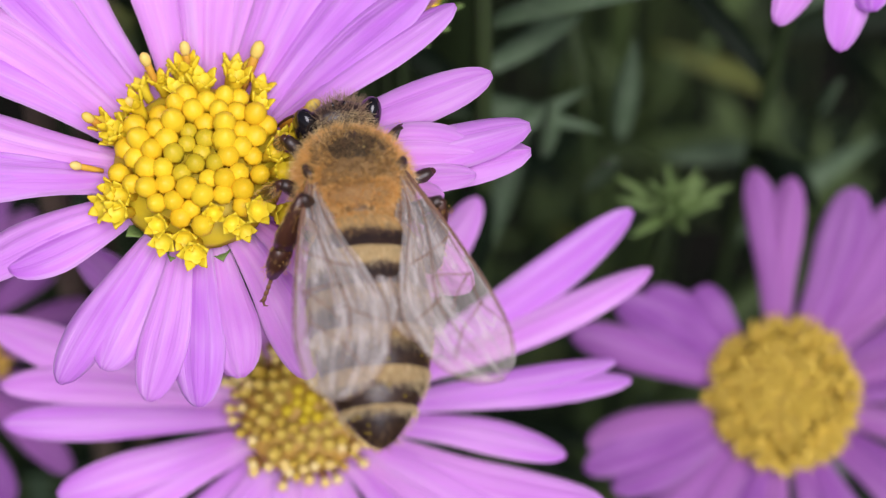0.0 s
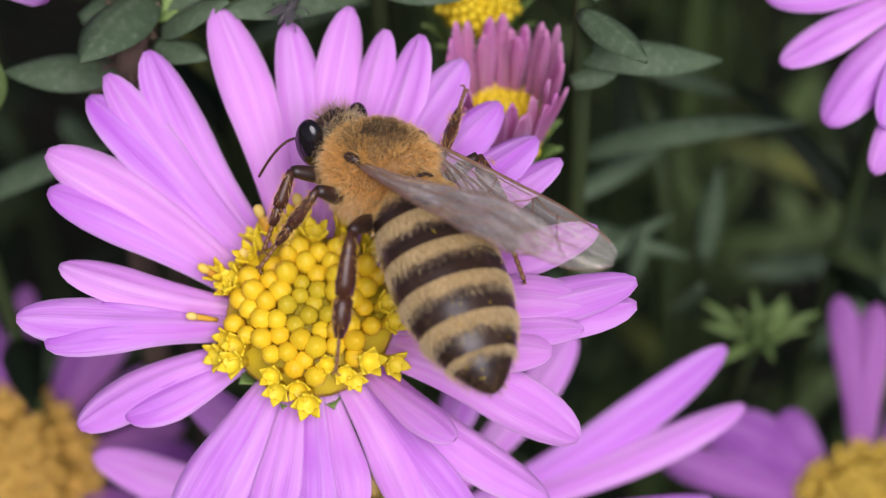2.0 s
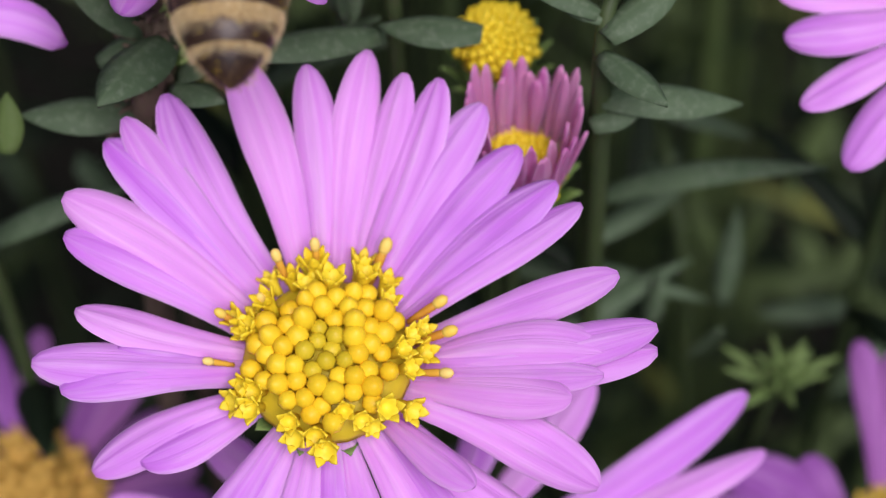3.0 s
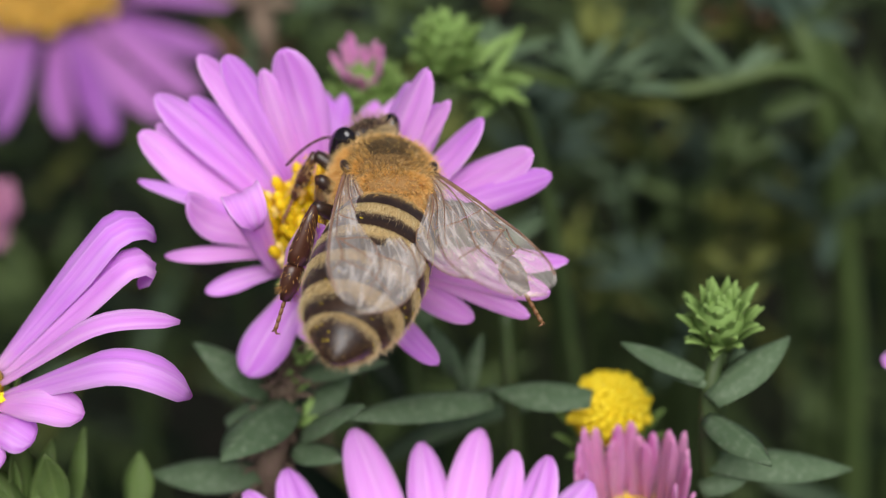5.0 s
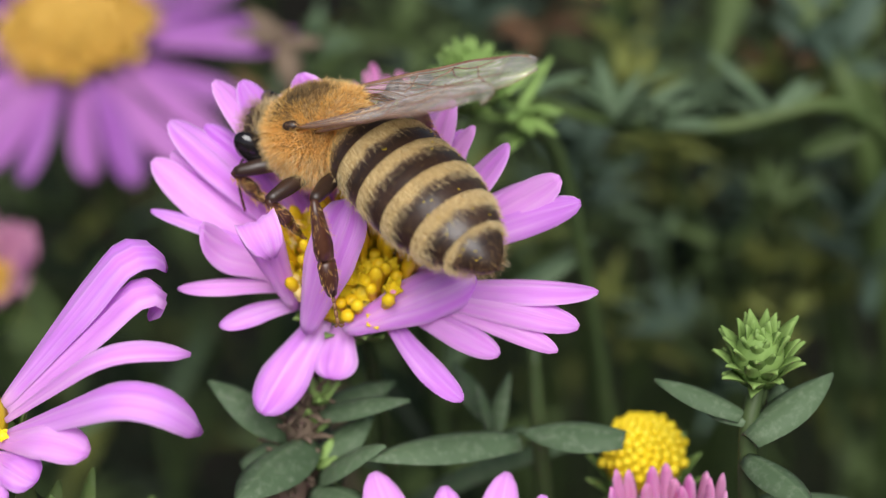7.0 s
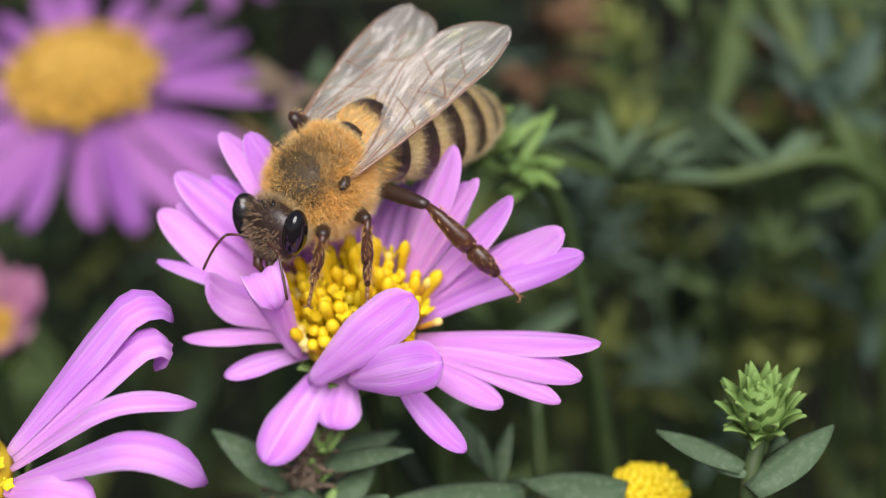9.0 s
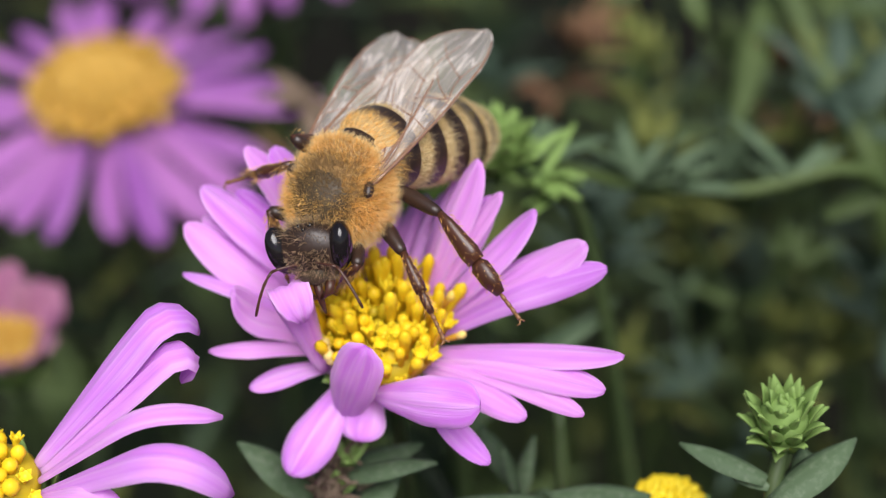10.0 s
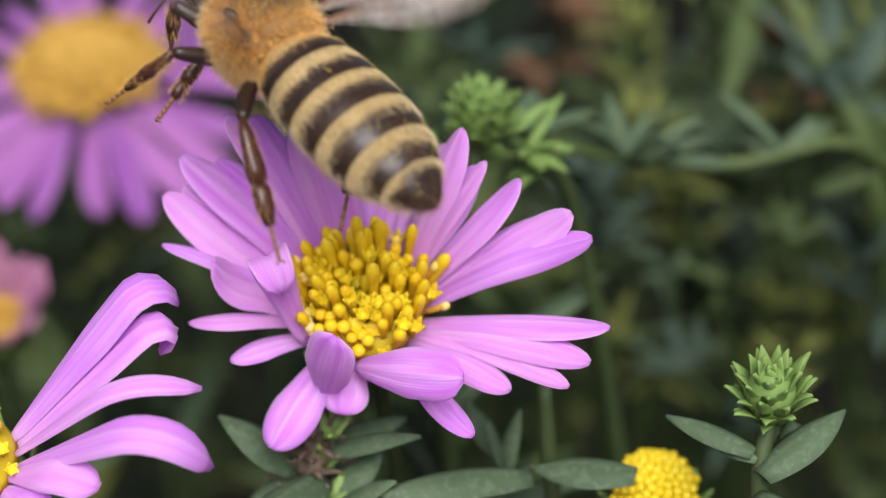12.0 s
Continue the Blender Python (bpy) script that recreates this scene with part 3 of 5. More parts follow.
# ---------------------------------------------------------------- buds and half-open flowers
def green_bud(c, elev, az, size, label, pink=False):
    """A closed bud: overlapping green scales with leaning tips, some with a tuft of short pink petals."""
    m = flower_pose(c, elev, az)
    ob = thing("aster_bud", m, label, "flower bud", "aster buds")
    part("bud_core", mesh_of("bud_core", *lathe([(0.3 * size, -1.3 * size), (0.70 * size, -0.85 * size), (0.84 * size, -0.2 * size), (0.78 * size, 0.25 * size), (0.5 * size, 0.7 * size), (0.12 * size, 0.92 * size)], 14)), LEAF_BRIGHT, ob)
    rnd = random.Random(int(size * 1000))
    for j, (n, r, z, l, lean) in enumerate(((7, 0.52, -1.2, 1.1, 26), (9, 0.72, -0.8, 1.15, 20), (10, 0.78, -0.3, 1.15, 9), (9, 0.66, 0.05, 1.05, 0), (7, 0.42, 0.3, 0.8, -10), (4, 0.16, 0.45, 0.6, -12))):
        me = mesh_of("scale", *bud_scale_chunk(l * size * 1.0, 0.60 * size, 0.32))
        me.materials.append(LEAF_BRIGHT)
        for i in range(n):
            t = 2 * math.pi * (i + 0.5 * (j % 2)) / n + rnd.uniform(-0.08, 0.08)
            part("scale", me, None, ob, m=Matrix.Rotation(t, 4, "Z") @ Matrix.Translation((r * size * MM, 0, z * size * MM)) @ Matrix.Rotation(radians(lean + rnd.uniform(-11, 11)), 4, "Y") @ Matrix.Scale(rnd.uniform(0.85, 1.15), 4))
    if pink:
        for i in range(13):
            part("petal", mesh_of("petal", *petal_chunk(0.3 * size, i * 27.7, 62 + rnd.uniform(-8, 8), size * rnd.uniform(1.7, 2.2), 0.38 * size, nv=8, nu=5)), PETAL_DEEP, ob)
    add_stem(ob, m, 0.4, (0.004, 0.01), r=0.45)
    return ob


def half_open(c, elev, az, r, label, petals, length, el, mat, disc_h, count, wide=0.85, middle=None, grow=1.0):
    """A flower just opening: a tall yellow button, with or without short upright petals."""
    m = flower_pose(c, elev, az)
    ob = thing("opening_aster", m, label, "flower", "opening asters")
    involucre(ob, r, 3.2, 2)
    part("button", mesh_of("button", *dome_chunk(r * 0.9, disc_h * 0.9)), middle or FLORET_LEMON, ob)
    me = mesh_of("floret_bud", *closed_floret(0.36, 0.85))
    me.materials.append(middle or FLORET_LEMON)
    rnd = random.Random(count)
    for k in range(count):
        q = math.sqrt((k + 0.5) / count * 0.86)
        z = disc_h * 0.82 * math.sqrt(max(0.0, 1 - min(0.99, q) ** 2))
        part("floret", me, None, ob, m=Matrix.Rotation(k * 2.399963, 4, "Z") @ Matrix.Translation((r * 0.92 * q * MM, 0, z * MM)) @ Matrix.Rotation(math.asin(min(0.97, q)) * 0.75, 4, "Y") @ Matrix.Scale(r / 2.6 * grow * rnd.uniform(0.9, 1.1), 4))
    rnd = random.Random(count)
    for i in range(petals):
        part("petal", mesh_of("petal", *petal_chunk(r * 0.85, 360 * i / petals + rnd.uniform(-5, 5), el + rnd.uniform(-5, 5), length * rnd.uniform(0.85, 1.1), wide, nv=9, nu=5, cup=0.5)), mat, ob)
    add_stem(ob, m, 0.4, (0.003, 0.01), r=0.5)
    return ob


half_open((0.0066, 0.0138, 0.4539), 72, -95, 1.75, "round lemon-yellow aster button without petals", 0, 0, 0, PETAL_DEEP, 2.0, 84, grow=0.92)
half_open((0.0075, 0.0094, 0.4509), 74, -90, 2.0, "opening aster with short upright pink petals", 34, 5.5, 66, PETAL_DEEP, 0.8, 80, 0.64, grow=0.8)
green_bud((0.0109, 0.0105, 0.4612), 70, -95, 1.15, "closed green aster bud with pointed scales")
green_bud((-0.0008, 0.0245, 0.4668), 72, -40, 1.25, "fresh green aster bud behind the cupped flower")
green_bud((-0.0045, 0.0236, 0.4650), 66, -90, 1.3, "budding aster with a tuft of magenta petal tips", True)
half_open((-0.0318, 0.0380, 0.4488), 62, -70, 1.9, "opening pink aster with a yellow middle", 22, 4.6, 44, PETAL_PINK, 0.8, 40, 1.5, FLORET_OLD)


# ---------------------------------------------------------------- leafy stems
def put_leaf(parent, at, az, el, length, width, droop, mat, roll=0.0):
    m = Matrix.Translation(Vector(at)) @ Matrix.Rotation(radians(az), 4, "Z") @ Matrix.Rotation(radians(-el), 4, "Y") @ Matrix.Rotation(radians(roll), 4, "X")
    part("leaf", leaf_mesh(length, width, droop, mat), None, parent, m=m)


def leafy_stem(points, r, leaves, label, mat=None, leaf_mat=None):
    """A stem through world points down to the soil, and leaves (fraction along, azimuth, rise, length, width, droop)."""
    base = Vector(points[-1])
    ob = thing("aster_shoot", Matrix.Translation(base), label, "plant shoot")
    loc = [(Vector(p) - base) / MM for p in points]
    dense = []
    for k in range(len(loc) - 1):
        for j in range(5):
            dense.append(loc[k].lerp(loc[k + 1], j / 5))
    dense.append(loc[-1])
    for _ in range(3):
        dense = [dense[0]] + [(dense[i - 1] + dense[i] * 2 + dense[i + 1]) / 4 for i in range(1, len(dense) - 1)] + [dense[-1]]
    part("stem", mesh_of("stem", *tube(dense, [r * (0.7 + 0.6 * k / len(dense)) for k in range(len(dense))], 8)), mat or STEM, ob)
    for f, az, el, l, w, droop in leaves:
        x = f * (len(dense) - 1)
        i = min(int(x), len(dense) - 2)
        p = dense[i].lerp(dense[i + 1], x - i)
        put_leaf(ob, p * MM, az, el, l, w, droop, leaf_mat or LEAF)
    return ob


def rosette(n, f, l0, w0, seed, el=(10, 60)):
    rnd = random.Random(seed)
    return [(f + rnd.uniform(-0.012, 0.012), rnd.uniform(0, 360), rnd.uniform(*el), round(l0 * rnd.choice((0.7, 0.85, 1.0, 1.15)), 2), w0, 0.25) for _ in range(n)]


def leafy_shoot(points, r, leaves, label, mat=None, leaf_mat=None, placed=(), wide=1.15):
    """A shoot through world points down to the soil, with leaves by fraction along it, and leaves placed by their foot: place, azimuth, rise, length, width."""
    ob = leafy_stem(points, r, leaves, label, mat, leaf_mat)
    inv = ob.matrix_basis.inverted()
    for x, y, z, az, el, l, w in placed:
        put_leaf(ob, inv @ Vector((x, y, z)), az, el + 4, l * 1.04, w * wide, 0.14, leaf_mat or LEAF)
    return ob


# the woody stem and broad leaves below the cupped flower
woody = leafy_shoot([(-0.0062, 0.0124, 0.4600), (-0.0067, 0.0118, 0.4586), (-0.0069, 0.0108, 0.4565), (-0.0076, 0.0092, 0.4545), (-0.0095, 0.012, 0.43), (-0.012, 0.022, -0.005)], 0.66, [], "weathered woody aster stem with broad dull green leaves", TWIG, wide=1.55,
            placed=[(-0.0075, 0.0112, 0.4571, -174, 39, 3.7, 1.6), (-0.0073, 0.0115, 0.4576, 164, 4, 3.1, 0.9), (-0.0066, 0.0107, 0.4570, -113, -0, 4.7, 1.7), (-0.0064, 0.0116, 0.4576, -15, 16, 4.3, 1.0), (-0.0064, 0.0108, 0.4560, 24, 27, 2.8, 1.5), (-0.0060, 0.0101, 0.4558, -25, 33, 3.8, 1.5), (-0.0062, 0.0094, 0.4556, -39, 10, 2.8, 1.1), (-0.0065, 0.0122, 0.4575, 21, 6, 3.3, 1.2), (-0.0078, 0.0096, 0.4541, -172, 1, 4.5, 1.6), (-0.0093, 0.0104, 0.4560, 18, 18, 2.7, 1.2)])


def dry_bracts(ob, n):
    """Curled brown remains of old leaves along a woody stem."""
    rnd = random.Random(5)
    me = mesh_of("dry_bract", *bud_scale_chunk(0.8, 0.5, 0.7))
    me.materials.append(TWIG)
    inv = ob.matrix_basis.inverted()
    for k in range(n):
        s = k / n
        p = Vector((-0.0066, 0.0118, 0.4592)).lerp(Vector((-0.0078, 0.0095, 0.4530)), s)
        part("dry_bract", me, None, ob, m=Matrix.Translation(inv @ p) @ Matrix.Rotation(k * 2.4, 4, "Z") @ Matrix.Translation((rnd.uniform(0.0004, 0.0008), 0, 0)) @ Matrix.Rotation(rnd.uniform(-0.2, 0.9), 4, "Y"))


dry_bracts(woody, 95)
for spot, turn in (((-0.0064, 0.0112, 0.4572), 20), ((-0.0062, 0.0104, 0.4560), -30), ((-0.0080, 0.0100, 0.4550), 200), ((-0.0060, 0.0112, 0.4585), -80)):
    for k in range(4):
        put_leaf(woody, woody.matrix_basis.inverted() @ Vector(spot), turn + k * 80, 35 + 12 * k, 1.3, 0.7, 0.1, LEAF_BRIGHT)
# the leaves under the closed green bud
leafy_shoot([(0.0110, 0.0108, 0.4600), (0.0105, 0.0096, 0.4588), (0.0105, 0.0092, 0.4565), (0.0107, 0.0094, 0.4540), (0.0125, 0.018, 0.42), (0.014, 0.02, -0.005)], 0.42, [], "green stem with narrow leaves below a closed bud", wide=1.35,
            placed=[(0.0103, 0.0097, 0.4590, 160, 10, 3.4, 1.0), (0.0105, 0.0096, 0.4588, 140, -4, 2.2, 0.9), (0.0105, 0.0089, 0.4585, 35, 17, 4.0, 1.4), (0.0105, 0.0090, 0.4576, -53, -5, 3.5, 1.2), (0.0106, 0.0094, 0.4552, 2, -9, 5.5, 1.7), (0.0059, 0.0110, 0.4571, 173, -5, 4.0, 1.6), (0.0017, 0.0114, 0.4567, -154, 5, 6.1, 1.6), (0.0102, 0.0088, 0.4542, 15, 14, 2.4, 1.2), (0.0121, 0.0103, 0.4586, 105, 18, 1.5, 1.0)])
# the fresh shoot round the bud behind the cupped flower
leafy_shoot([(-0.0004, 0.0250, 0.4655), (0.0012, 0.0262, 0.4640), (0.0030, 0.0285, 0.4615), (0.006, 0.035, 0.43), (0.008, 0.04, -0.005)], 0.4, rosette(12, 0.03, 2.6, 0.75, 81, (25, 80)) + rosette(10, 0.2, 2.8, 0.8, 83, (5, 60)) + rosette(6, 0.32, 2.4, 0.7, 85, (0, 50)), "fresh green shoot with short crowded leaves", None, LEAF_BRIGHT)
# the leafy side branch behind the flowers
leafy_shoot([(-0.0005, 0.0300, 0.4640), (0.005, 0.0345, 0.4601), (0.0110, 0.0360, 0.4590), (0.0180, 0.0370, 0.4610), (0.035, 0.075, 0.42), (0.05, 0.1, -0.005)], 0.42,
            rosette(9, 0.03, 3.4, 1.0, 31) + rosette(14, 0.2, 4.4, 1.1, 33) + rosette(7, 0.27, 3.0, 0.9, 35) + rosette(5, 0.45, 4, 1.2, 37), "leafy green side branch with small pointed leaves", STEM_PALE, LEAF)
leafy_shoot([(0.0120, 0.068, 0.475), (0.0175, 0.0625, 0.4600), (0.0225, 0.0590, 0.4480), (0.034, 0.085, 0.41), (0.05, 0.11, -0.005)], 0.8, rosette(6, 0.25, 6, 1.7, 39), "thick brownish upright aster stem with few leaves", STEM_PALE, LEAF_MID,
            placed=[(0.0080, 0.0442, 0.4678, -54, -62, 2.6, 1.5), (0.0052, 0.0487, 0.4662, -164, -15, 2.3, 1.6), (0.0195, 0.0599, 0.4551, 25, 32, 2.9, 2.5), (0.0149, 0.0395, 0.4561, 15, 14, 4.6, 2.0)])
leafy_shoot([(0.0132, 0.0592, 0.4630), (0.0136, 0.0615, 0.4650), (0.0160, 0.0680, 0.4640), (0.024, 0.085, 0.44), (0.03, 0.09, -0.005)], 0.4, [], "slender stem with one long hanging grey-green leaf", None, LEAF_MID, placed=[(0.0132, 0.0592, 0.4630, -105, -36, 11.5, 2.1)])
leafy_shoot([(-0.0131, 0.0419, 0.4629), (-0.0141, 0.0449, 0.4569), (-0.0131, 0.0519, 0.40), (-0.0131, 0.0619, -0.005)], 0.45, rosette(7, 0.05, 3.2, 1.5, 61, (-40, 40)), "withered brown shoot tip with curled dead leaves", TWIG, TWIG)
leafy_shoot([(0.0134, 0.0573, 0.4650), (0.0156, 0.0543, 0.4600), (0.0175, 0.0518, 0.4567), (0.0195, 0.0506, 0.4535), (0.026, 0.058, 0.42), (0.035, 0.07, -0.005)], 0.85, rosette(5, 0.3, 5, 1.6, 91, (0, 60)), "thick olive aster stem with a reddish joint", STEM_PALE, LEAF_BLUE,
            placed=[(0.0178, 0.0522, 0.4567, 40, 48, 5.5, 2.6), (0.0172, 0.0518, 0.4567, 150, 30, 4.0, 1.5), (0.0178, 0.0530, 0.4560, 20, -25, 5.0, 2.0)])
# the weathered twig and its leaves behind the large front flower
leafy_shoot([(-0.0073, 0.0156, 0.4539), (-0.0084, 0.0137, 0.4521), (-0.0080, 0.0150, 0.4490), (-0.009, 0.02, 0.42), (-0.012, 0.03, -0.005)], 0.5, [], "brown twig with dull grey-green leaves", TWIG, wide=1.4,
            placed=[(-0.0071, 0.0154, 0.4537, -121, 0, 5.0, 1.5), (-0.0071, 0.0154, 0.4537, 42, -77, 2.5, 1.4), (-0.0071, 0.0156, 0.4539, 34, -50, 3.8, 1.2), (-0.0083, 0.0150, 0.4534, 73, -1, 3.0, 1.4), (-0.0156, 0.0263, 0.4365, 4, -56, 3.2, 1.8)])
leafy_shoot([(-0.0150, 0.0075, 0.4560), (-0.0150, 0.0080, 0.4530), (-0.0155, 0.012, 0.43), (-0.016, 0.02, -0.005)], 0.4, [], "leafy shoot with upright fresh narrow leaves", None, LEAF_FRESH,
            placed=[(-0.0168, 0.0047, 0.4560, -98, 86, 3.8, 1.5), (-0.0163, 0.0048, 0.4560, -22, 79, 3.6, 1.3), (-0.0159, 0.0048, 0.4560, 57, 54, 2.7, 1.2), (-0.0151, 0.0064, 0.4545, 38, 68, 3.7, 1.3), (-0.0161, 0.0047, 0.4558, -142, 65, 3.3, 1.6), (-0.0131, 0.0082, 0.4531, 76, 60, 2.4, 1.3), (-0.0149, 0.0049, 0.4559, -74, 76, 3.0, 1.1)])
leafy_shoot([(0.0022, 0.0145, 0.4590), (0.0023, 0.0140, 0.4555), (0.0030, 0.018, 0.43), (0.004, 0.025, -0.005)], 0.45, [], "pale green side shoot behind the cupped flower",
            placed=[(-0.0001, 0.0149, 0.4535, 34, 65, 3.7, 1.2), (0.0003, 0.0146, 0.4549, -178, 75, 2.3, 1.0), (0.0004, 0.0152, 0.4539, -44, 38, 2.4, 1.0), (0.0002, 0.0156, 0.4547, 150, 49, 2.9, 1.2)])
# loose leaves and a fresh tuft behind the large front flowers
leafy_shoot([(0.0150, 0.0235, 0.4430), (0.0160, 0.0240, 0.4400), (0.0175, 0.0200, 0.4340), (0.021, 0.025, 0.40), (0.022, 0.03, -0.005)], 0.4, [], "slender stem with narrow arching grey-green leaves",
            placed=[(0.0143, 0.0231, 0.4436, -1, -25, 6.3, 1.5), (0.0132, 0.0241, 0.4446, -8, -48, 4.1, 1.3), (0.0112, 0.0151, 0.4414, 32, 4, 6.0, 1.4), (0.0187, 0.0169, 0.4351, 76, 66, 5.3, 1.2), (0.0144, 0.0136, 0.4373, 30, 76, 3.3, 1.2), (0.0170, 0.0137, 0.4347, -67, 62, 4.3, 1.4), (0.0214, 0.0115, 0.4355, -108, 79, 2.4, 1.0), (0.0298, 0.0206, 0.4335, -20, 69, 2.7, 1.6), (0.0280, 0.0229, 0.4287, -176, -6, 5.6, 1.8), (0.0166, 0.0242, 0.4392, -155, -53, 5.2, 1.5)])
leafy_shoot([(0.0205, 0.0105, 0.4370), (0.0205, 0.011, 0.4345), (0.021, 0.02, 0.41), (0.022, 0.03, -0.005)], 0.3, rosette(18, 0.03, 2.0, 0.6, 43, (35, 82)) + rosette(12, 0.10, 2.8, 0.8, 45, (20, 65)), "short shoot tip with a tuft of green leaves", None, LEAF_FRESH)


def background_plant(seed, leaves, mat, height=0.46):
    rnd = random.Random(seed)
    ob = thing("aster_plant", Matrix.Identity(4), "dense aster stem full of narrow green leaves, shade put into the lower leaves' colour", "plant", "background plants")
    pts = [Vector((rnd.uniform(-12, 12) * (k / 10) + 12 * math.sin(k * 0.5 + seed), rnd.uniform(-10, 10) * (k / 10), height * 1000 * k / 10 - 5)) for k in range(11)]
    part("stem", mesh_of("stem", *tube(pts, [0.75 - 0.05 * k for k in range(11)], 7)), STEM, ob)
    for i in range(leaves):
        z = 1 - (i / leaves) ** 1.15 * 0.62
        x = z * 10
        k = min(int(x), 9)
        p = pts[k].lerp(pts[k + 1], x - k)
        l = rnd.choice((8.0, 11.0, 15.0))
        # lighter greens near the top only, lower leaves coloured as if in shade
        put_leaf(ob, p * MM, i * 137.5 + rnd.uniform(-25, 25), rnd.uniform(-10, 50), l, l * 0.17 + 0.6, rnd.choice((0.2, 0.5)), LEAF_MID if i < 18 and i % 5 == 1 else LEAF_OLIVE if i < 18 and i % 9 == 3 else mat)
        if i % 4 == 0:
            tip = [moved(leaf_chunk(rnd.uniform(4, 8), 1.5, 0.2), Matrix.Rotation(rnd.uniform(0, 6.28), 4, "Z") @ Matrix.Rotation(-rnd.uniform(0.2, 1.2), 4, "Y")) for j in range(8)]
            # shoot tips too: painted lit above, painted shaded below
            part("shoot_tip", mesh_of("shoot_tip", *joined(*tip)), LEAF_MID if i < 24 else LEAF_SHADED, ob, m=Matrix.Translation((p + Vector((rnd.uniform(-6, 6), rnd.uniform(-6, 6), rnd.uniform(0, 6)))) * MM))
    return ob


def build_background():
    rnd = random.Random(77)
    kinds = [background_plant(51, 42, LEAF_SHADED), background_plant(52, 44, LEAF_SHADED), background_plant(53, 42, LEAF_SHADED)]
    spots = []
    for row, (y, n) in enumerate(((0.03, 7), (0.045, 8), (0.058, 9), (0.072, 10), (0.088, 11), (0.105, 12), (0.125, 12), (0.15, 12), (0.18, 12))):
        for i in range(n):
            w = 0.07 + y * 0.75
            spots.append((-w + 2 * w * (i + 0.5) / n + rnd.uniform(-0.006, 0.006), y + rnd.uniform(-0.008, 0.008)))
    for i, (x, y) in enumerate(spots):
        # tops stay below the line of sight over the front flowers
        top = 0.452 - 0.05 * max(0, (0.075 - y) / 0.04) + rnd.uniform(-0.02, 0.012)
        m = Matrix.Translation((x, y, top - 0.455)) @ Matrix.Rotation(rnd.uniform(0, 6.28), 4, "Z")
        if i < 3:
            kinds[i].matrix_world = m
        else:
            copy_thing(kinds[i % 3], m)


build_background()


def build_shoots():
    """Small leafy side shoots that fill the bush behind the flowers."""
    rnd = random.Random(19)
    for k in range(64):
        y = rnd.uniform(0.040, 0.088)
        x = rnd.uniform(-0.018 - 0.1 * (y - 0.04), 0.024 + 0.15 * (y - 0.04))
        z = 0.4585 - (y - 0.04) * 0.28 + rnd.uniform(-0.016, 0.006)
        sx, sy = rnd.uniform(-0.012, 0.012), rnd.uniform(0.004, 0.014)
        size = rnd.choice((3.4, 4.2, 5.2))
        leafy_stem([(x, y, z), (x + sx * 0.5, y + sy * 0.5, z - 0.008), (x + sx, y + sy, z - 0.022), (x + sx, y + sy + 0.02, z - 0.1), (x + sx, y + 0.05, -0.005)], 0.32,
                   rosette(7, 0.02, size, round(size * 0.27, 2), 200 + k, (20, 75)) + rosette(6, 0.16, size * 1.15, round(size * 0.27, 2), 300 + k, (0, 45)), "leafy green aster shoot inside the bush",
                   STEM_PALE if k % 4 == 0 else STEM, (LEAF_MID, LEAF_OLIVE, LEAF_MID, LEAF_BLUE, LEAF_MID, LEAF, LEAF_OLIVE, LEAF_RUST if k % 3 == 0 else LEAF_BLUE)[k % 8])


build_shoots()


def build_gnat():
    """A tiny grey fly that sits on a petal's tip."""
    ob = thing("gnat", pose(-0.0009, 0.0087, 0.4576, 20, -10, 60), "tiny grey gnat sitting on a lilac petal tip", "fly")
    dark = plain("gnat_grey", (0.03, 0.028, 0.03), (0.10, 0.09, 0.09), 3000, 0.5)
    part("body", mesh_of("body", *tube([(-0.75, 0, 0.2), (-0.5, 0, 0.28), (-0.1, 0, 0.34), (0.2, 0, 0.4), (0.4, 0, 0.34), (0.55, 0, 0.3), (0.68, 0, 0.26)], [0.03, 0.12, 0.15, 0.22, 0.12, 0.15, 0.05], 10)), dark, ob)
    for s in (1, -1):
        w = blade([Vector((-0.9 * k / 6 + 0.1, 0.1 * s + 0.28 * s * k / 6, 0.45 + 0.02 * k)) for k in range(7)], [0.02, 0.1, 0.17, 0.2, 0.19, 0.13, 0.03], Vector((0, 1, 0)), 5, 0.1, 0, 0.01)
        part("wing", mesh_of("wing", *w), dark, ob)
        for k in range(3):
            part("leg", mesh_of("leg", *tube([(0.25 - 0.25 * k, 0.1 * s, 0.28), (0.4 - 0.4 * k, 0.45 * s, 0.42), (0.5 - 0.5 * k, 0.7 * s, 0.0)], [0.035, 0.03, 0.02], 5)), dark, ob)
        part("feeler", mesh_of("feeler", *tube([(0.6, 0.06 * s, 0.35), (0.85, 0.2 * s, 0.5), (1.1, 0.3 * s, 0.5)], [0.02, 0.018, 0.012], 5)), dark, ob)
    return ob


gnat = build_gnat()


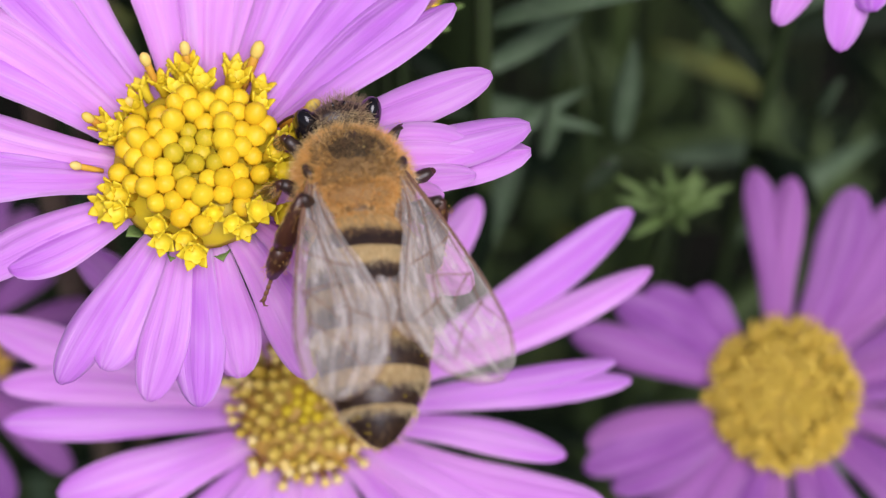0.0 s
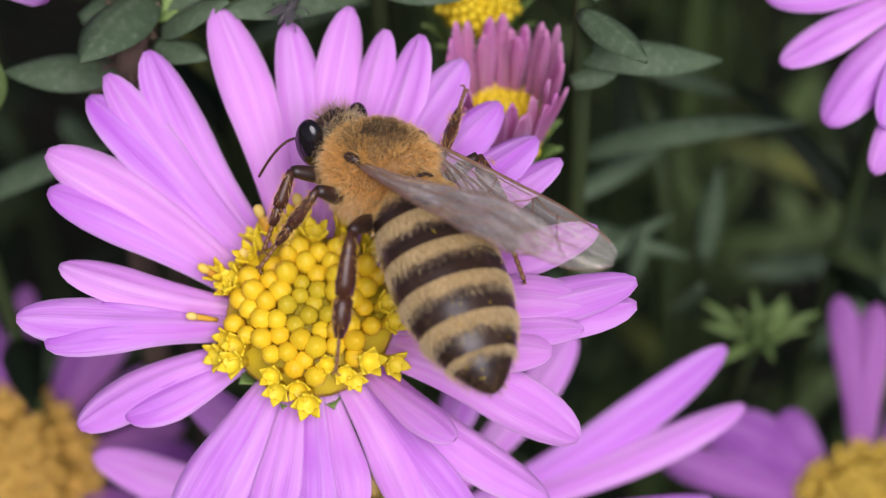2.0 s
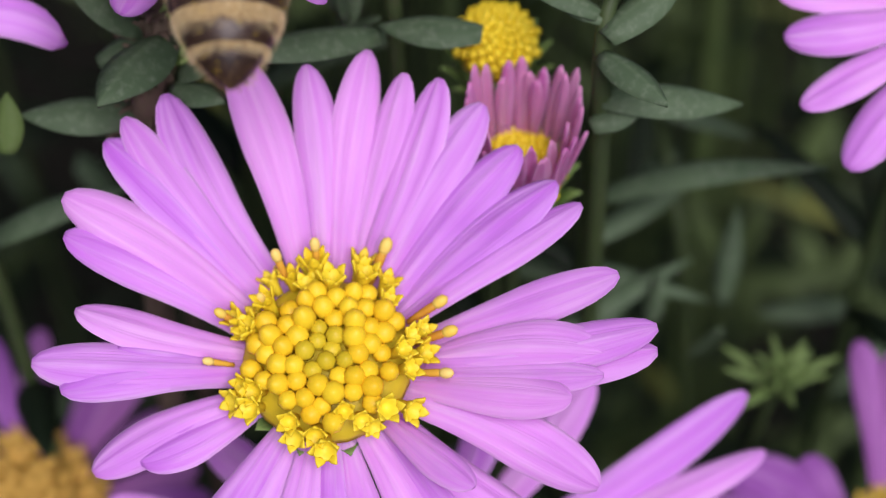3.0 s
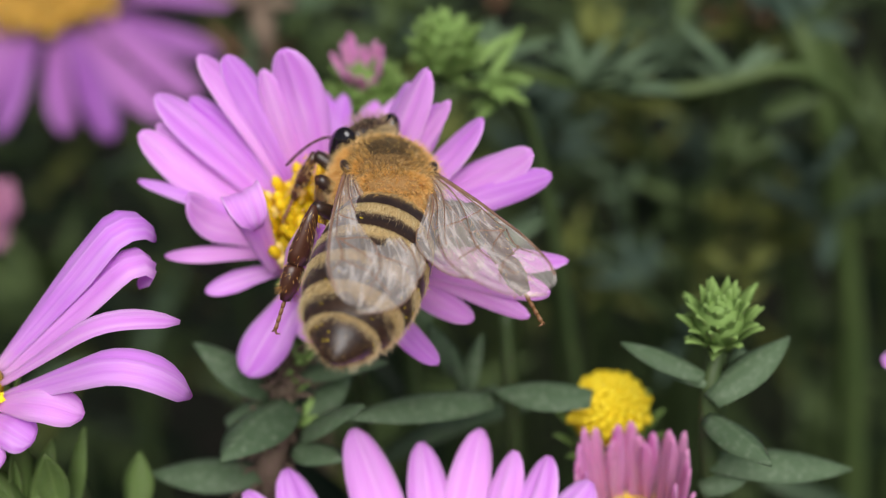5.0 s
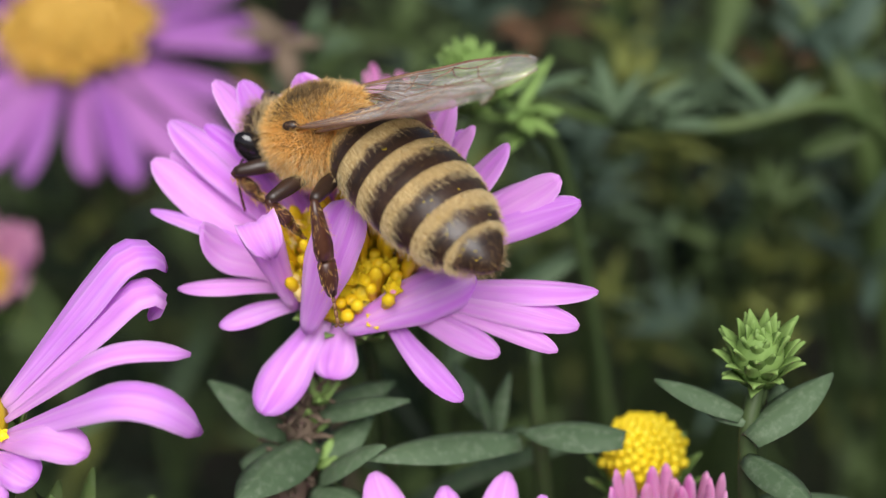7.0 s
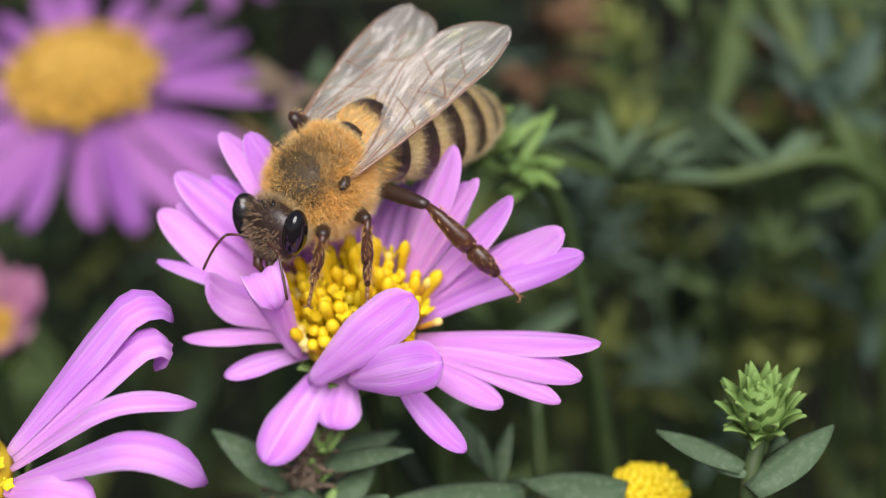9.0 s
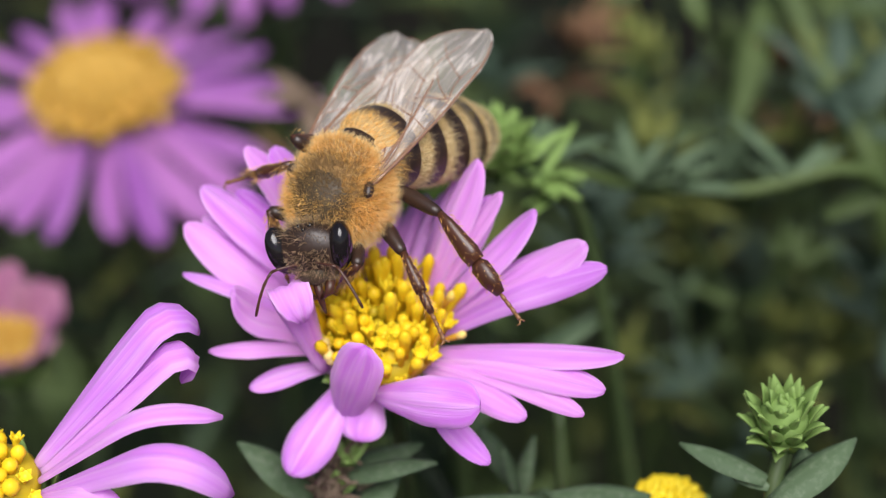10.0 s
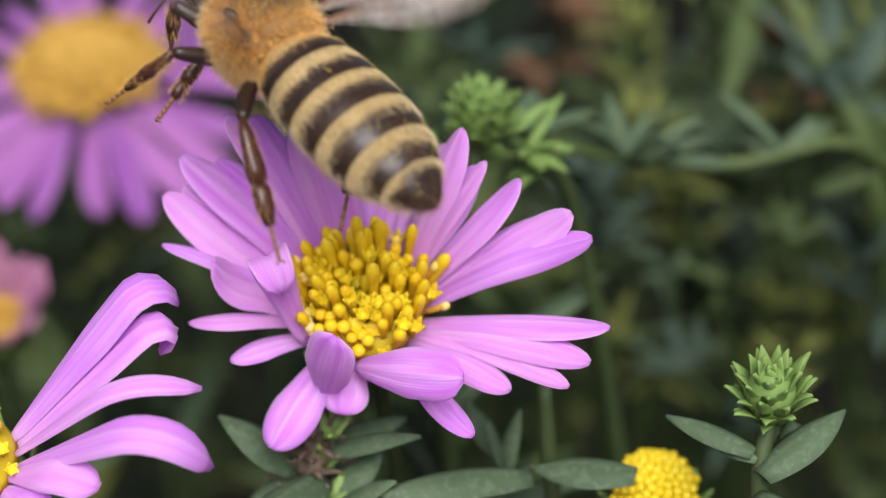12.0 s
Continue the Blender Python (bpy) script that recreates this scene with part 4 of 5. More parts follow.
# ---------------------------------------------------------------- the bee
def band_material():
    m, nt, b = material("bee_tergite", 0.3, 0.42)
    uv = coords(nt, "UV")
    sep = nt.nodes.new("ShaderNodeSeparateXYZ")
    nt.links.new(uv, sep.inputs[0])
    wob = nt.nodes.new("ShaderNodeMath")
    wob.operation = "MULTIPLY_ADD"
    nt.links.new(noise_tex(nt, 1300, 4, coords(nt)), wob.inputs[0])
    wob.inputs[1].default_value = 0.46
    nt.links.new(sep.outputs[1], wob.inputs[2])
    c = ramp(nt, [(0.0, (0.34, 0.22, 0.09)), (0.2, (0.46, 0.33, 0.15)), (0.58, (0.40, 0.28, 0.12)), (0.72, (0.060, 0.034, 0.020)), (0.9, (0.018, 0.011, 0.009)), (1.0, (0.030, 0.016, 0.010))], wob.outputs[0])
    sheen = noise_tex(nt, 420, 3, coords(nt))
    c = mix(nt, ramp(nt, [(0.5, (0, 0, 0)), (0.75, (0.3, 0.3, 0.3))], sheen), c, (0.085, 0.045, 0.028))
    nt.links.new(c, b.inputs["Base Color"])
    rr = ramp(nt, [(0.6, (0.85, 0.85, 0.85)), (0.8, (0.36, 0.36, 0.36))], wob.outputs[0])
    nt.links.new(rr, b.inputs["Roughness"])
    bump(nt, b, noise_tex(nt, 4200, 3, coords(nt)), 0.35, 0.00004)
    return m


def chitin(name, c1, c2, rough=0.3):
    m, nt, b = material(name, rough, 0.5)
    n = noise_tex(nt, 1500, 3, coords(nt))
    nt.links.new(mix(nt, n, c1, c2), b.inputs["Base Color"])
    bump(nt, b, noise_tex(nt, 6000, 2, coords(nt)), 0.25, 0.00003)
    return m


def fur_material(name, root, middle, tip):
    """Hair that pales from its root to its tip, each hair a little lighter or darker than the next."""
    m, nt, b = material(name, 0.5, 0.35)
    isl = nt.nodes.new("ShaderNodeNewGeometry").outputs["Random Per Island"]
    sep = nt.nodes.new("ShaderNodeSeparateXYZ")
    nt.links.new(coords(nt, "UV"), sep.inputs[0])
    c = ramp(nt, [(0.0, root), (0.42, middle), (1.0, tip)], sep.outputs[1])
    c = mix(nt, ramp(nt, [(0.0, (0.55, 0.55, 0.55)), (0.6, (0, 0, 0))], isl), c, root)
    c = mix(nt, ramp(nt, [(0.6, (0, 0, 0)), (1.0, (0.5, 0.5, 0.5))], isl), c, tip)
    tuft = ramp(nt, [(0.36, (0, 0, 0)), (0.64, (0.55, 0.55, 0.55))], noise_tex(nt, 620, 3, coords(nt)))
    c = mix(nt, tuft, c, middle)
    nt.links.new(c, b.inputs["Base Color"])
    translucent(nt, b, c, 0.4)
    return m


def wing_material():
    """A clear film that shines like oiled paper; glints along its pleats are painted as paler, denser film."""
    m, nt, b = material("wing_membrane", 0.16, 1.0)
    b.inputs["Base Color"].default_value = (0.86, 0.78, 0.72, 1)
    uv = coords(nt, "UV")
    pleat = noise_tex(nt, 1.0, 1, scaled(nt, uv, 7.0, 2.6))
    bump(nt, b, pleat, 1.0, 0.0004)
    b.inputs["Thin Film Thickness"].default_value = 380
    b.inputs["Thin Film IOR"].default_value = 1.5
    tr = nt.nodes.new("ShaderNodeBsdfTransparent")
    tr.inputs[0].default_value = (0.97, 0.95, 0.92, 1)
    ms = nt.nodes.new("ShaderNodeMixShader")
    # pale streaks of higher opacity stand in for sky glints on the pleats
    film = ramp(nt, [(0.30, (0.11, 0.11, 0.11)), (0.47, (0.18, 0.18, 0.18)), (0.51, (0.40, 0.40, 0.40)), (0.55, (0.15, 0.15, 0.15))], pleat)
    nt.links.new(film, ms.inputs[0])
    nt.links.new(tr.outputs[0], ms.inputs[1])
    nt.links.new(b.outputs[0], ms.inputs[2])
    nt.links.new(ms.outputs[0], nt.nodes["Material Output"].inputs[0])
    return m


TERGITE = band_material()
CHITIN = chitin("bee_chitin", (0.018, 0.010, 0.008), (0.04, 0.020, 0.012), 0.42)
LEG_BROWN = chitin("bee_leg", (0.028, 0.011, 0.007), (0.09, 0.032, 0.016), 0.38)
FOOT = chitin("bee_foot", (0.13, 0.055, 0.022), (0.30, 0.15, 0.06), 0.5)
EYE = chitin("bee_eye", (0.006, 0.005, 0.006), (0.015, 0.012, 0.013), 0.15)
FUR = fur_material("fur_gold", (0.52, 0.26, 0.055), (0.95, 0.58, 0.15), (1.0, 0.88, 0.55))
FUR_PALE = fur_material("fur_pale", (0.44, 0.33, 0.15), (0.74, 0.59, 0.31), (0.96, 0.86, 0.58))
FUR_DARK = fur_material("fur_brown", (0.09, 0.055, 0.025), (0.26, 0.16, 0.07), (0.60, 0.42, 0.20))
BACK_SKIN = chitin("bee_back_skin", (0.026, 0.018, 0.008), (0.085, 0.055, 0.024), 0.6)
FUR_FACE = fur_material("fur_face", (0.13, 0.085, 0.05), (0.42, 0.29, 0.17), (0.78, 0.60, 0.38))
SKIN = chitin("bee_skin", (0.20, 0.11, 0.035), (0.36, 0.21, 0.07), 0.8)
WING = wing_material()
VEIN = chitin("wing_vein", (0.10, 0.045, 0.025), (0.34, 0.20, 0.13), 0.2)


def ellipsoid(cx, cy, cz, rx, ry, rz, nu=24, nv=16):
    verts, uvs = [], []
    for j in range(nv):
        a = -math.pi / 2 + math.pi * j / (nv - 1)
        for i in range(nu):
            t = 2 * math.pi * i / nu
            rr = max(0.004, math.cos(a))
            verts.append(Vector((cx + rx * math.sin(a), cy + ry * rr * math.cos(t), cz + rz * rr * math.sin(t))))
            uvs.append((i / nu, j / (nv - 1)))
    f = grid_faces(nu, nv)
    return verts, [tuple(reversed(q)) for q in f], uvs


def hairs(n, surface, length, width, seed, lean=(0, 0, 0), jit=0.5):
    """Short tapering hairs over a surface. surface(rnd) gives a point and its normal."""
    rnd = random.Random(seed)
    verts, faces, uvs = [], [], []
    lean = Vector(lean)
    for _ in range(n):
        p, nrm = surface(rnd)
        d = (nrm + lean + Vector((rnd.gauss(0, 1), rnd.gauss(0, 1), rnd.gauss(0, 1))) * jit * 0.5).normalized()
        a = d.cross(Vector((rnd.gauss(0, 1), rnd.gauss(0, 1), rnd.gauss(0, 1)))).normalized()
        l = length * rnd.uniform(0.6, 1.25)
        bend = (lean * 0.3 + Vector((0, 0, -0.12))) * l
        k = len(verts)
        verts += [p - a * width, p + a * width, p + d * l * 0.55 + a * width * 0.7, p + d * l * 0.55 - a * width * 0.7, p + d * l + bend]
        uvs += [(0, 0), (1, 0), (1, 0.5), (0, 0.5), (0.5, 1)]
        faces += [(k, k + 1, k + 2, k + 3), (k + 3, k + 2, k + 4)]
    return verts, faces, uvs


def on_ellipsoid(c, r, keep=lambda p: True):
    c, r = Vector(c), Vector(r)

    def pick(rnd):
        while True:
            d = Vector((rnd.gauss(0, 1), rnd.gauss(0, 1), rnd.gauss(0, 1))).normalized()
            p = Vector((c.x + r.x * d.x, c.y + r.y * d.y, c.z + r.z * d.z))
            n = Vector((d.x / r.x, d.y / r.y, d.z / r.z)).normalized()
            if keep(p):
                return p, n
    return pick


AB_BASE = Vector((-1.45, 0, -0.1))
AB_LEN = 8.1


def ab_radius(s):
    """Half width of the abdomen at a fraction of its length."""
    rows = ((0, 1.15), (0.05, 1.55), (0.12, 1.82), (0.24, 1.99), (0.38, 2.06), (0.5, 2.06), (0.62, 1.94), (0.73, 1.70), (0.82, 1.36), (0.9, 0.95), (0.95, 0.62), (0.98, 0.36), (1.0, 0.05))
    for (a, p), (b, q) in zip(rows, rows[1:]):
        if s <= b:
            return p + (q - p) * (s - a) / (b - a)
    return rows[-1][1]


def build_abdomen(bee):
    """Six overlapping striped rings that taper to a dark tip, in a space whose -x is the abdomen's axis."""
    ab = part("abdomen", mesh_of("abdomen", *lathe([(max(0.02, 0.93 * ab_radius(k / 16)), k / 16 * AB_LEN * 0.985) for k in range(17)], 28)), CHITIN, bee, "striped abdomen")
    ab.data.transform(Matrix.Diagonal((1, 0.95, 0.72, 1)) @ Matrix.Rotation(radians(-90), 4, "Y"))
    ab.matrix_local = Matrix.Translation(AB_BASE * MM)
    cuts = [0.0, 0.17, 0.34, 0.51, 0.68, 0.83, 1.0]
    for k in range(6):
        a, b = cuts[k], cuts[k + 1] + (0.012 if k < 5 else 0)
        verts, uvs = [], []
        nv, nu = 9, 36
        for j in range(nv):
            v = j / (nv - 1)
            s = a + (b - a) * v
            r = max(0.02, ab_radius(min(s, 0.999)) * (0.975 + 0.045 * math.sin(v * math.pi * 0.55)))
            for i in range(nu):
                t = 2 * math.pi * i / nu
                verts.append(Vector((-s * AB_LEN, r * math.cos(t), r * math.sin(t) * (0.82 if math.sin(t) > 0 else 0.72))))
                uvs.append((i / nu, v * (0.82, 0.9, 1.0, 1.0, 1.0, 0.9)[k] + (0, 0, 0, 0.0, -0.04, 0.28)[k]))
        part("tergite", mesh_of("tergite", *(verts, grid_faces(nu, nv), uvs)), TERGITE, ab)

        def band(rnd, a=a, b=b, k=k):
            s = a + (b - a) * min(rnd.uniform(0.0, 0.58), rnd.uniform(0.0, 0.75)) * (1, 1, 1, 1.0, 1.1, 0.4)[k]
            t = rnd.uniform(0, 2 * math.pi)
            r = ab_radius(s) * 0.99
            p = Vector((-s * AB_LEN, r * math.cos(t), r * math.sin(t) * (0.82 if math.sin(t) > 0 else 0.72)))
            return p, Vector((-0.5, math.cos(t), math.sin(t))).normalized()
        def dusting(rnd, a=a, b=b):
            s = a + (b - a) * rnd.uniform(0.2, 1.0)
            t = rnd.uniform(0, 2 * math.pi)
            r = ab_radius(min(s, 0.99)) * 1.0
            return Vector((-s * AB_LEN, r * math.cos(t), r * math.sin(t) * (0.82 if math.sin(t) > 0 else 0.72))), Vector((-0.6, math.cos(t), math.sin(t))).normalized()
        part("sparse_hair", mesh_of("sparse_hair", *hairs(420, dusting, 0.18, 0.007, 160 + k, (-1.2, 0, 0), 0.7), smooth=False), FUR_DARK, ab)
        part("hair_band", mesh_of("hair_band", *hairs((3200, 3000, 3000, 3000, 2600, 900)[k], band, 0.24 if k else 0.40, 0.008, 60 + k, (-1.6 if k else -0.8, 0, 0), 0.6), smooth=False), FUR_PALE if k else FUR, ab)

    def belly(rnd):
        s = rnd.uniform(0.05, 0.95)
        t = rnd.uniform(math.pi * 1.05, math.pi * 1.95)
        r = ab_radius(s) * 0.97
        return Vector((-s * AB_LEN, r * math.cos(t), r * math.sin(t) * 0.72)), Vector((-0.3, math.cos(t), math.sin(t))).normalized()
    part("belly_hair", mesh_of("belly_hair", *hairs(1800, belly, 0.35, 0.009, 71, (-0.6, 0, 0), 0.7), smooth=False), FUR_PALE, ab)
    rnd = random.Random(17)
    grains = []
    for _ in range(34):
        s, t = rnd.uniform(0.3, 0.97), rnd.uniform(0.1, 3.04)
        r = ab_radius(s) * 1.02
        grains.append(ellipsoid(-s * AB_LEN, r * math.cos(t), r * math.sin(t) * 0.82, 0.028, 0.028, 0.028, 6, 5))
    part("pollen_dust", mesh_of("pollen_dust", *joined(*grains)), FLORET_LEMON, ab, "scattered yellow pollen grains")
    return ab


def build_head(bee):
    """A broad flat face with big dark eyes at its sides, bristly fur, elbowed feelers and mouth parts; its origin is the neck."""
    skull = ellipsoid(0.78, 0, -0.30, 0.80, 1.42, 1.42)
    skull = ([Vector((p.x - 0.10 * max(0, -p.z) * (p.x > 0.8), p.y * (1 - 0.16 * max(0.0, -p.z)), p.z * (1.16 if p.z < -0.3 else 1.0))) for p in skull[0]], skull[1], skull[2])
    hd = part("head", mesh_of("head", *skull), CHITIN, bee)
    hd.matrix_local = Matrix.Translation((2.1 * MM, 0, -0.05 * MM))
    for s in (1, -1):
        e = ellipsoid(0, 0, 0, 0.64, 0.48, 1.14, 22, 16)
        part("eye", mesh_of("eye", *moved(e, Matrix.Translation((0.84, 1.20 * s, -0.05)) @ Matrix.Rotation(radians(16 * s), 4, "Z") @ Matrix.Rotation(radians(-9 * s), 4, "X"))), EYE, hd, "glossy black compound eye")
        scape = tube([(1.42, 0.28 * s, -0.45), (1.72, 0.55 * s, -0.32), (1.95, 1.05 * s, -0.30), (2.02, 1.30 * s, -0.36)], [0.06, 0.055, 0.06, 0.065], 8)
        part("feeler_base", mesh_of("feeler_base", *scape), LEG_BROWN, hd)
        fl = [(2.02 + 0.085 * k, (1.30 + 0.105 * k) * s, -0.36 - 0.10 * k - 0.014 * k * k) for k in range(9)]
        part("feeler", mesh_of("feeler", *tube(fl, [0.052 + 0.012 * (k % 2) for k in range(9)], 8)), LEG_BROWN, hd)
        part("jaw", mesh_of("jaw", *tube([(1.15, 0.55 * s, -1.5), (1.35, 0.48 * s, -1.95), (1.4, 0.1 * s, -2.25)], [0.22, 0.2, 0.07], 8)), LEG_BROWN, hd)
    for k, (x, y, z) in enumerate(((1.05, 0.0, 0.98), (0.86, 0.24, 1.06), (0.86, -0.24, 1.06))):
        part("ocellus", mesh_of("ocellus", *ellipsoid(x, y, z, 0.11, 0.11, 0.11, 10, 8)), EYE, hd)
    part("lip", mesh_of("lip", *moved(ellipsoid(0, 0, 0, 0.30, 0.62, 0.48, 16, 10), Matrix.Translation((1.28, 0, -1.12)))), BACK_SKIN, hd)
    part("tongue", mesh_of("tongue", *tube([(1.1, 0, -1.6), (1.22, 0, -2.3), (1.2, 0, -2.7), (1.1, 0, -3.2)], [0.2, 0.15, 0.11, 0.05], 8)), LEG_BROWN, hd)
    face = on_ellipsoid((0.78, 0, -0.30), (0.80, 1.40, 1.42), lambda p: abs(p.y) < 0.86 and p.z < 0.25)
    part("head_fur", mesh_of("head_fur", *hairs(2600, face, 0.24, 0.008, 81, (0.2, 0, 0.1), 1.1), smooth=False), FUR_FACE, hd)
    crown = on_ellipsoid((0.72, 0, -0.28), (0.82, 1.2, 1.42), lambda p: p.z > 0.45 and p.x > 0.1)
    part("crown_fur", mesh_of("crown_fur", *hairs(420, crown, 0.60, 0.009, 83, (0.1, 0, 0.3), 0.9), smooth=False), FUR_FACE, hd)
    nape = on_ellipsoid((0.70, 0, -0.28), (0.78, 1.45, 1.42), lambda p: p.x < 0.45)
    part("nape_fur", mesh_of("nape_fur", *hairs(2400, nape, 0.36, 0.009, 84, (-0.1, 0, 0.2), 0.9), smooth=False), FUR_PALE, hd)
    # a shallow face
    for ob in [hd] + list(hd.children):
        ob.data.transform(Matrix.Diagonal((0.92, 0.96, 0.84, 1)))
    return hd


def build_thorax(bee):
    mid, size = (0.20, 0, -0.26), (1.95, 1.86, 1.72)
    th = part("thorax", mesh_of("thorax", *ellipsoid(*mid, *size)), SKIN, bee)
    part("scutellum", mesh_of("scutellum", *ellipsoid(-1.02, 0, 0.80, 0.50, 1.15, 0.48, 18, 12)), SKIN, th, "golden brown crescent behind the back plate")
    ragged = lambda p: ((p.x - 0.45) / 1.50) ** 2 + (p.y / 1.42) ** 2 + 0.55 * noise.noise(p * 2.3) + 0.3 * noise.noise(p * 9)
    bald = lambda p: p.z > 0.5 and ragged(p) < 1
    side = on_ellipsoid(mid, size, lambda p: not bald(p))
    rim = on_ellipsoid(mid, size, lambda p: p.z > 0.3 and 0.35 < ragged(p) < 1.1)
    top = on_ellipsoid(mid, size, lambda p: bald(p))
    part("back_plate", mesh_of("back_plate", *ellipsoid(0.40, 0, -0.10, 1.72, 1.66, 1.58, 32, 20)), BACK_SKIN, th, "bald dark patch on the back")
    part("thorax_fur", mesh_of("thorax_fur", *hairs(21000, side, 0.54, 0.008, 91, (-0.12, 0, 0.02), 1.15), smooth=False), FUR, th, "dense golden brown fur")
    part("rim_fur", mesh_of("rim_fur", *hairs(2600, rim, 0.34, 0.007, 94, (-0.1, 0, 0.1), 0.9), smooth=False), FUR, th)
    part("back_fur", mesh_of("back_fur", *hairs(4600, top, 0.30, 0.0065, 92, (-0.3, 0, 0), 0.9), smooth=False), FUR_DARK, th)
    part("collar_fur", mesh_of("collar_fur", *hairs(2200, on_ellipsoid((-1.02, 0, 0.76), (0.56, 1.22, 0.53)), 0.36, 0.009, 93, (-0.4, 0, 0.1), 0.8), smooth=False), FUR, th)
    waist = tube([(-1.0, 0, 0.0), (-1.45, 0, 0.0), (-1.9, 0, -0.1)], [1.15, 0.85, 0.9], 16)
    part("waist", mesh_of("waist", *waist), CHITIN, th, "dark narrow waist")
    flank = on_ellipsoid((0.15, 0, -0.35), (1.8, 1.72, 1.5), lambda p: p.z < -0.2)
    part("flank_fur", mesh_of("flank_fur", *hairs(5200, flank, 0.62, 0.009, 95, (-0.1, 0, -0.1), 1.1), smooth=False), FUR_PALE, th)
    for s in (1, -1):
        part("wing_hinge", mesh_of("wing_hinge", *moved(ellipsoid(0, 0, 0, 0.34, 0.20, 0.20, 12, 9), Matrix.Translation((0.08, 1.64 * s, 0.80)) @ Matrix.Rotation(radians(20 * s), 4, "Z"))), CHITIN, th, "dark horny scale over the wing root")
    dust = random.Random(41)
    grains = []
    for _ in range(26):
        a, q = dust.uniform(0, 6.28), math.sqrt(dust.uniform(0, 1))
        x, y = 0.5 + 1.0 * q * math.cos(a), 0.9 * q * math.sin(a)
        z = -0.10 + 1.58 * math.sqrt(max(0, 1 - ((x - 0.40) / 1.72) ** 2 - (y / 1.66) ** 2))
        r = dust.uniform(0.012, 0.03)
        grains.append(ellipsoid(x, y, z, r, r, r, 6, 5))
    part("pollen_dust", mesh_of("pollen_dust", *joined(*grains)), PALE_POLLEN, th, "scattered yellow pollen grains")
    return th


def wing_edges(s, width):
    """Front and back edge of a wing at a fraction of its length: a straight front, a belly behind and a round tip."""
    q = min(1.0, s / 0.68)
    front = width * (0.04 + 0.09 * math.sin(math.pi * s))
    back = -width * (0.10 + 0.79 * q * q * (3 - 2 * q))
    k = math.sqrt(max(0.0, 1 - max(0.0, (s - 0.72) / 0.28) ** 2.1))
    mid = front * 0.66 + back * 0.34
    return mid + (front - mid) * k, mid + (back - mid) * k


def wing_height(u, s):
    """Pleats that run along the wing, and its downward bend."""
    return 0.085 * math.sin(u * 15 + 2.2 * math.sin(s * 4)) * s * (1 - 0.5 * s) + 0.03 * math.sin(s * 23 + u * 8) * s - 0.30 * s * s * u


def wing_mesh(length, width, veins):
    """A thin membrane along -x with its front edge on +y, and its veins."""
    nv, nu = 40, 21
    verts, uvs = [], []
    for layer in (1, -1):
        for k in range(nv):
            s = 1 - (1 - k / (nv - 1)) ** 1.7
            a, b = wing_edges(s, width)
            for i in range(nu):
                u = i / (nu - 1)
                verts.append(Vector((-length * s, a + (b - a) * u, 0.008 * layer + wing_height(u, s))))
                uvs.append((u, s))
    f = grid_faces(nu, nv, False) + [tuple(reversed(q)) for q in grid_faces(nu, nv, False, nu * nv)]
    tubes = []
    for row in veins:
        pts = []
        n = 13
        for j in range(n):
            s = row[0] + (row[2] - row[0]) * j / (n - 1)
            u = row[1] + (row[3] - row[1]) * j / (n - 1) + (row[4] if len(row) > 4 else 0) * math.sin(math.pi * j / (n - 1))
            a, b = wing_edges(s, width)
            pts.append(Vector((-length * s, a + (b - a) * u, wing_height(u, s))))
        r = 0.075 if row[1] < 0.06 and row[3] < 0.06 else 0.032
        tubes.append(tube(pts, [r * (1 - 0.45 * j / (n - 1)) for j in range(n)], 6))
    rim = []
    for k in range(nv):
        s = 0.45 + 0.55 * k / (nv - 1)
        a, b = wing_edges(s, width)
        rim.append(Vector((-length * s, b, wing_height(1.0, s))))
    tubes.append(tube(rim, [0.022] * nv, 5))
    return (verts, f, uvs), joined(*tubes)


def build_wings(bee):
    fore_v = [(0.0, 0.03, 0.93, 0.02), (0.0, 0.12, 0.55, 0.10), (0.0, 0.35, 0.5, 0.55, -0.05), (0.0, 0.7, 0.55, 0.93, 0.02), (0.5, 0.55, 0.86, 0.5, 0.06), (0.55, 0.10, 0.80, 0.05, 0.1), (0.36, 0.11, 0.40, 0.48), (0.55, 0.12, 0.5, 0.55), (0.55, 0.14, 0.68, 0.5, 0.05),
              (0.68, 0.16, 0.76, 0.5), (0.4, 0.5, 0.42, 0.85), (0.6, 0.54, 0.66, 0.92), (0.76, 0.5, 0.86, 0.78)]
    hind_v = [(0.0, 0.05, 0.8, 0.03), (0.0, 0.3, 0.55, 0.3, -0.1), (0.0, 0.6, 0.6, 0.8), (0.4, 0.3, 0.5, 0.68), (0.55, 0.3, 0.85, 0.35), (0.0, 0.4, 0.45, 0.6)]
    made = {}
    for s, side in ((1, "left"), (-1, "right")):
        for kind, (l, w, vv) in {"forewing": (8.9, 3.15, fore_v), "hindwing": (6.3, 2.1, hind_v)}.items():
            mem, veins = wing_mesh(l, w, vv)
            if s < 0:
                flip = Matrix.Diagonal((1, -1, 1, 1))
                mem = ([flip @ v for v in mem[0]], [tuple(reversed(q)) for q in mem[1]], mem[2])
                veins = ([flip @ v for v in veins[0]], [tuple(reversed(q)) for q in veins[1]], veins[2])
            ob = part(kind, mesh_of(kind, *mem), WING, bee, "clear brownish wing")
            part("vein_network", mesh_of("vein_network", *veins), VEIN, ob)
            made[kind, side] = ob
    return made


HIPS = {"front": (1.35, 0.75, -1.25), "middle": (0.15, 0.95, -1.45), "hind": (-1.05, 0.9, -1.35)}
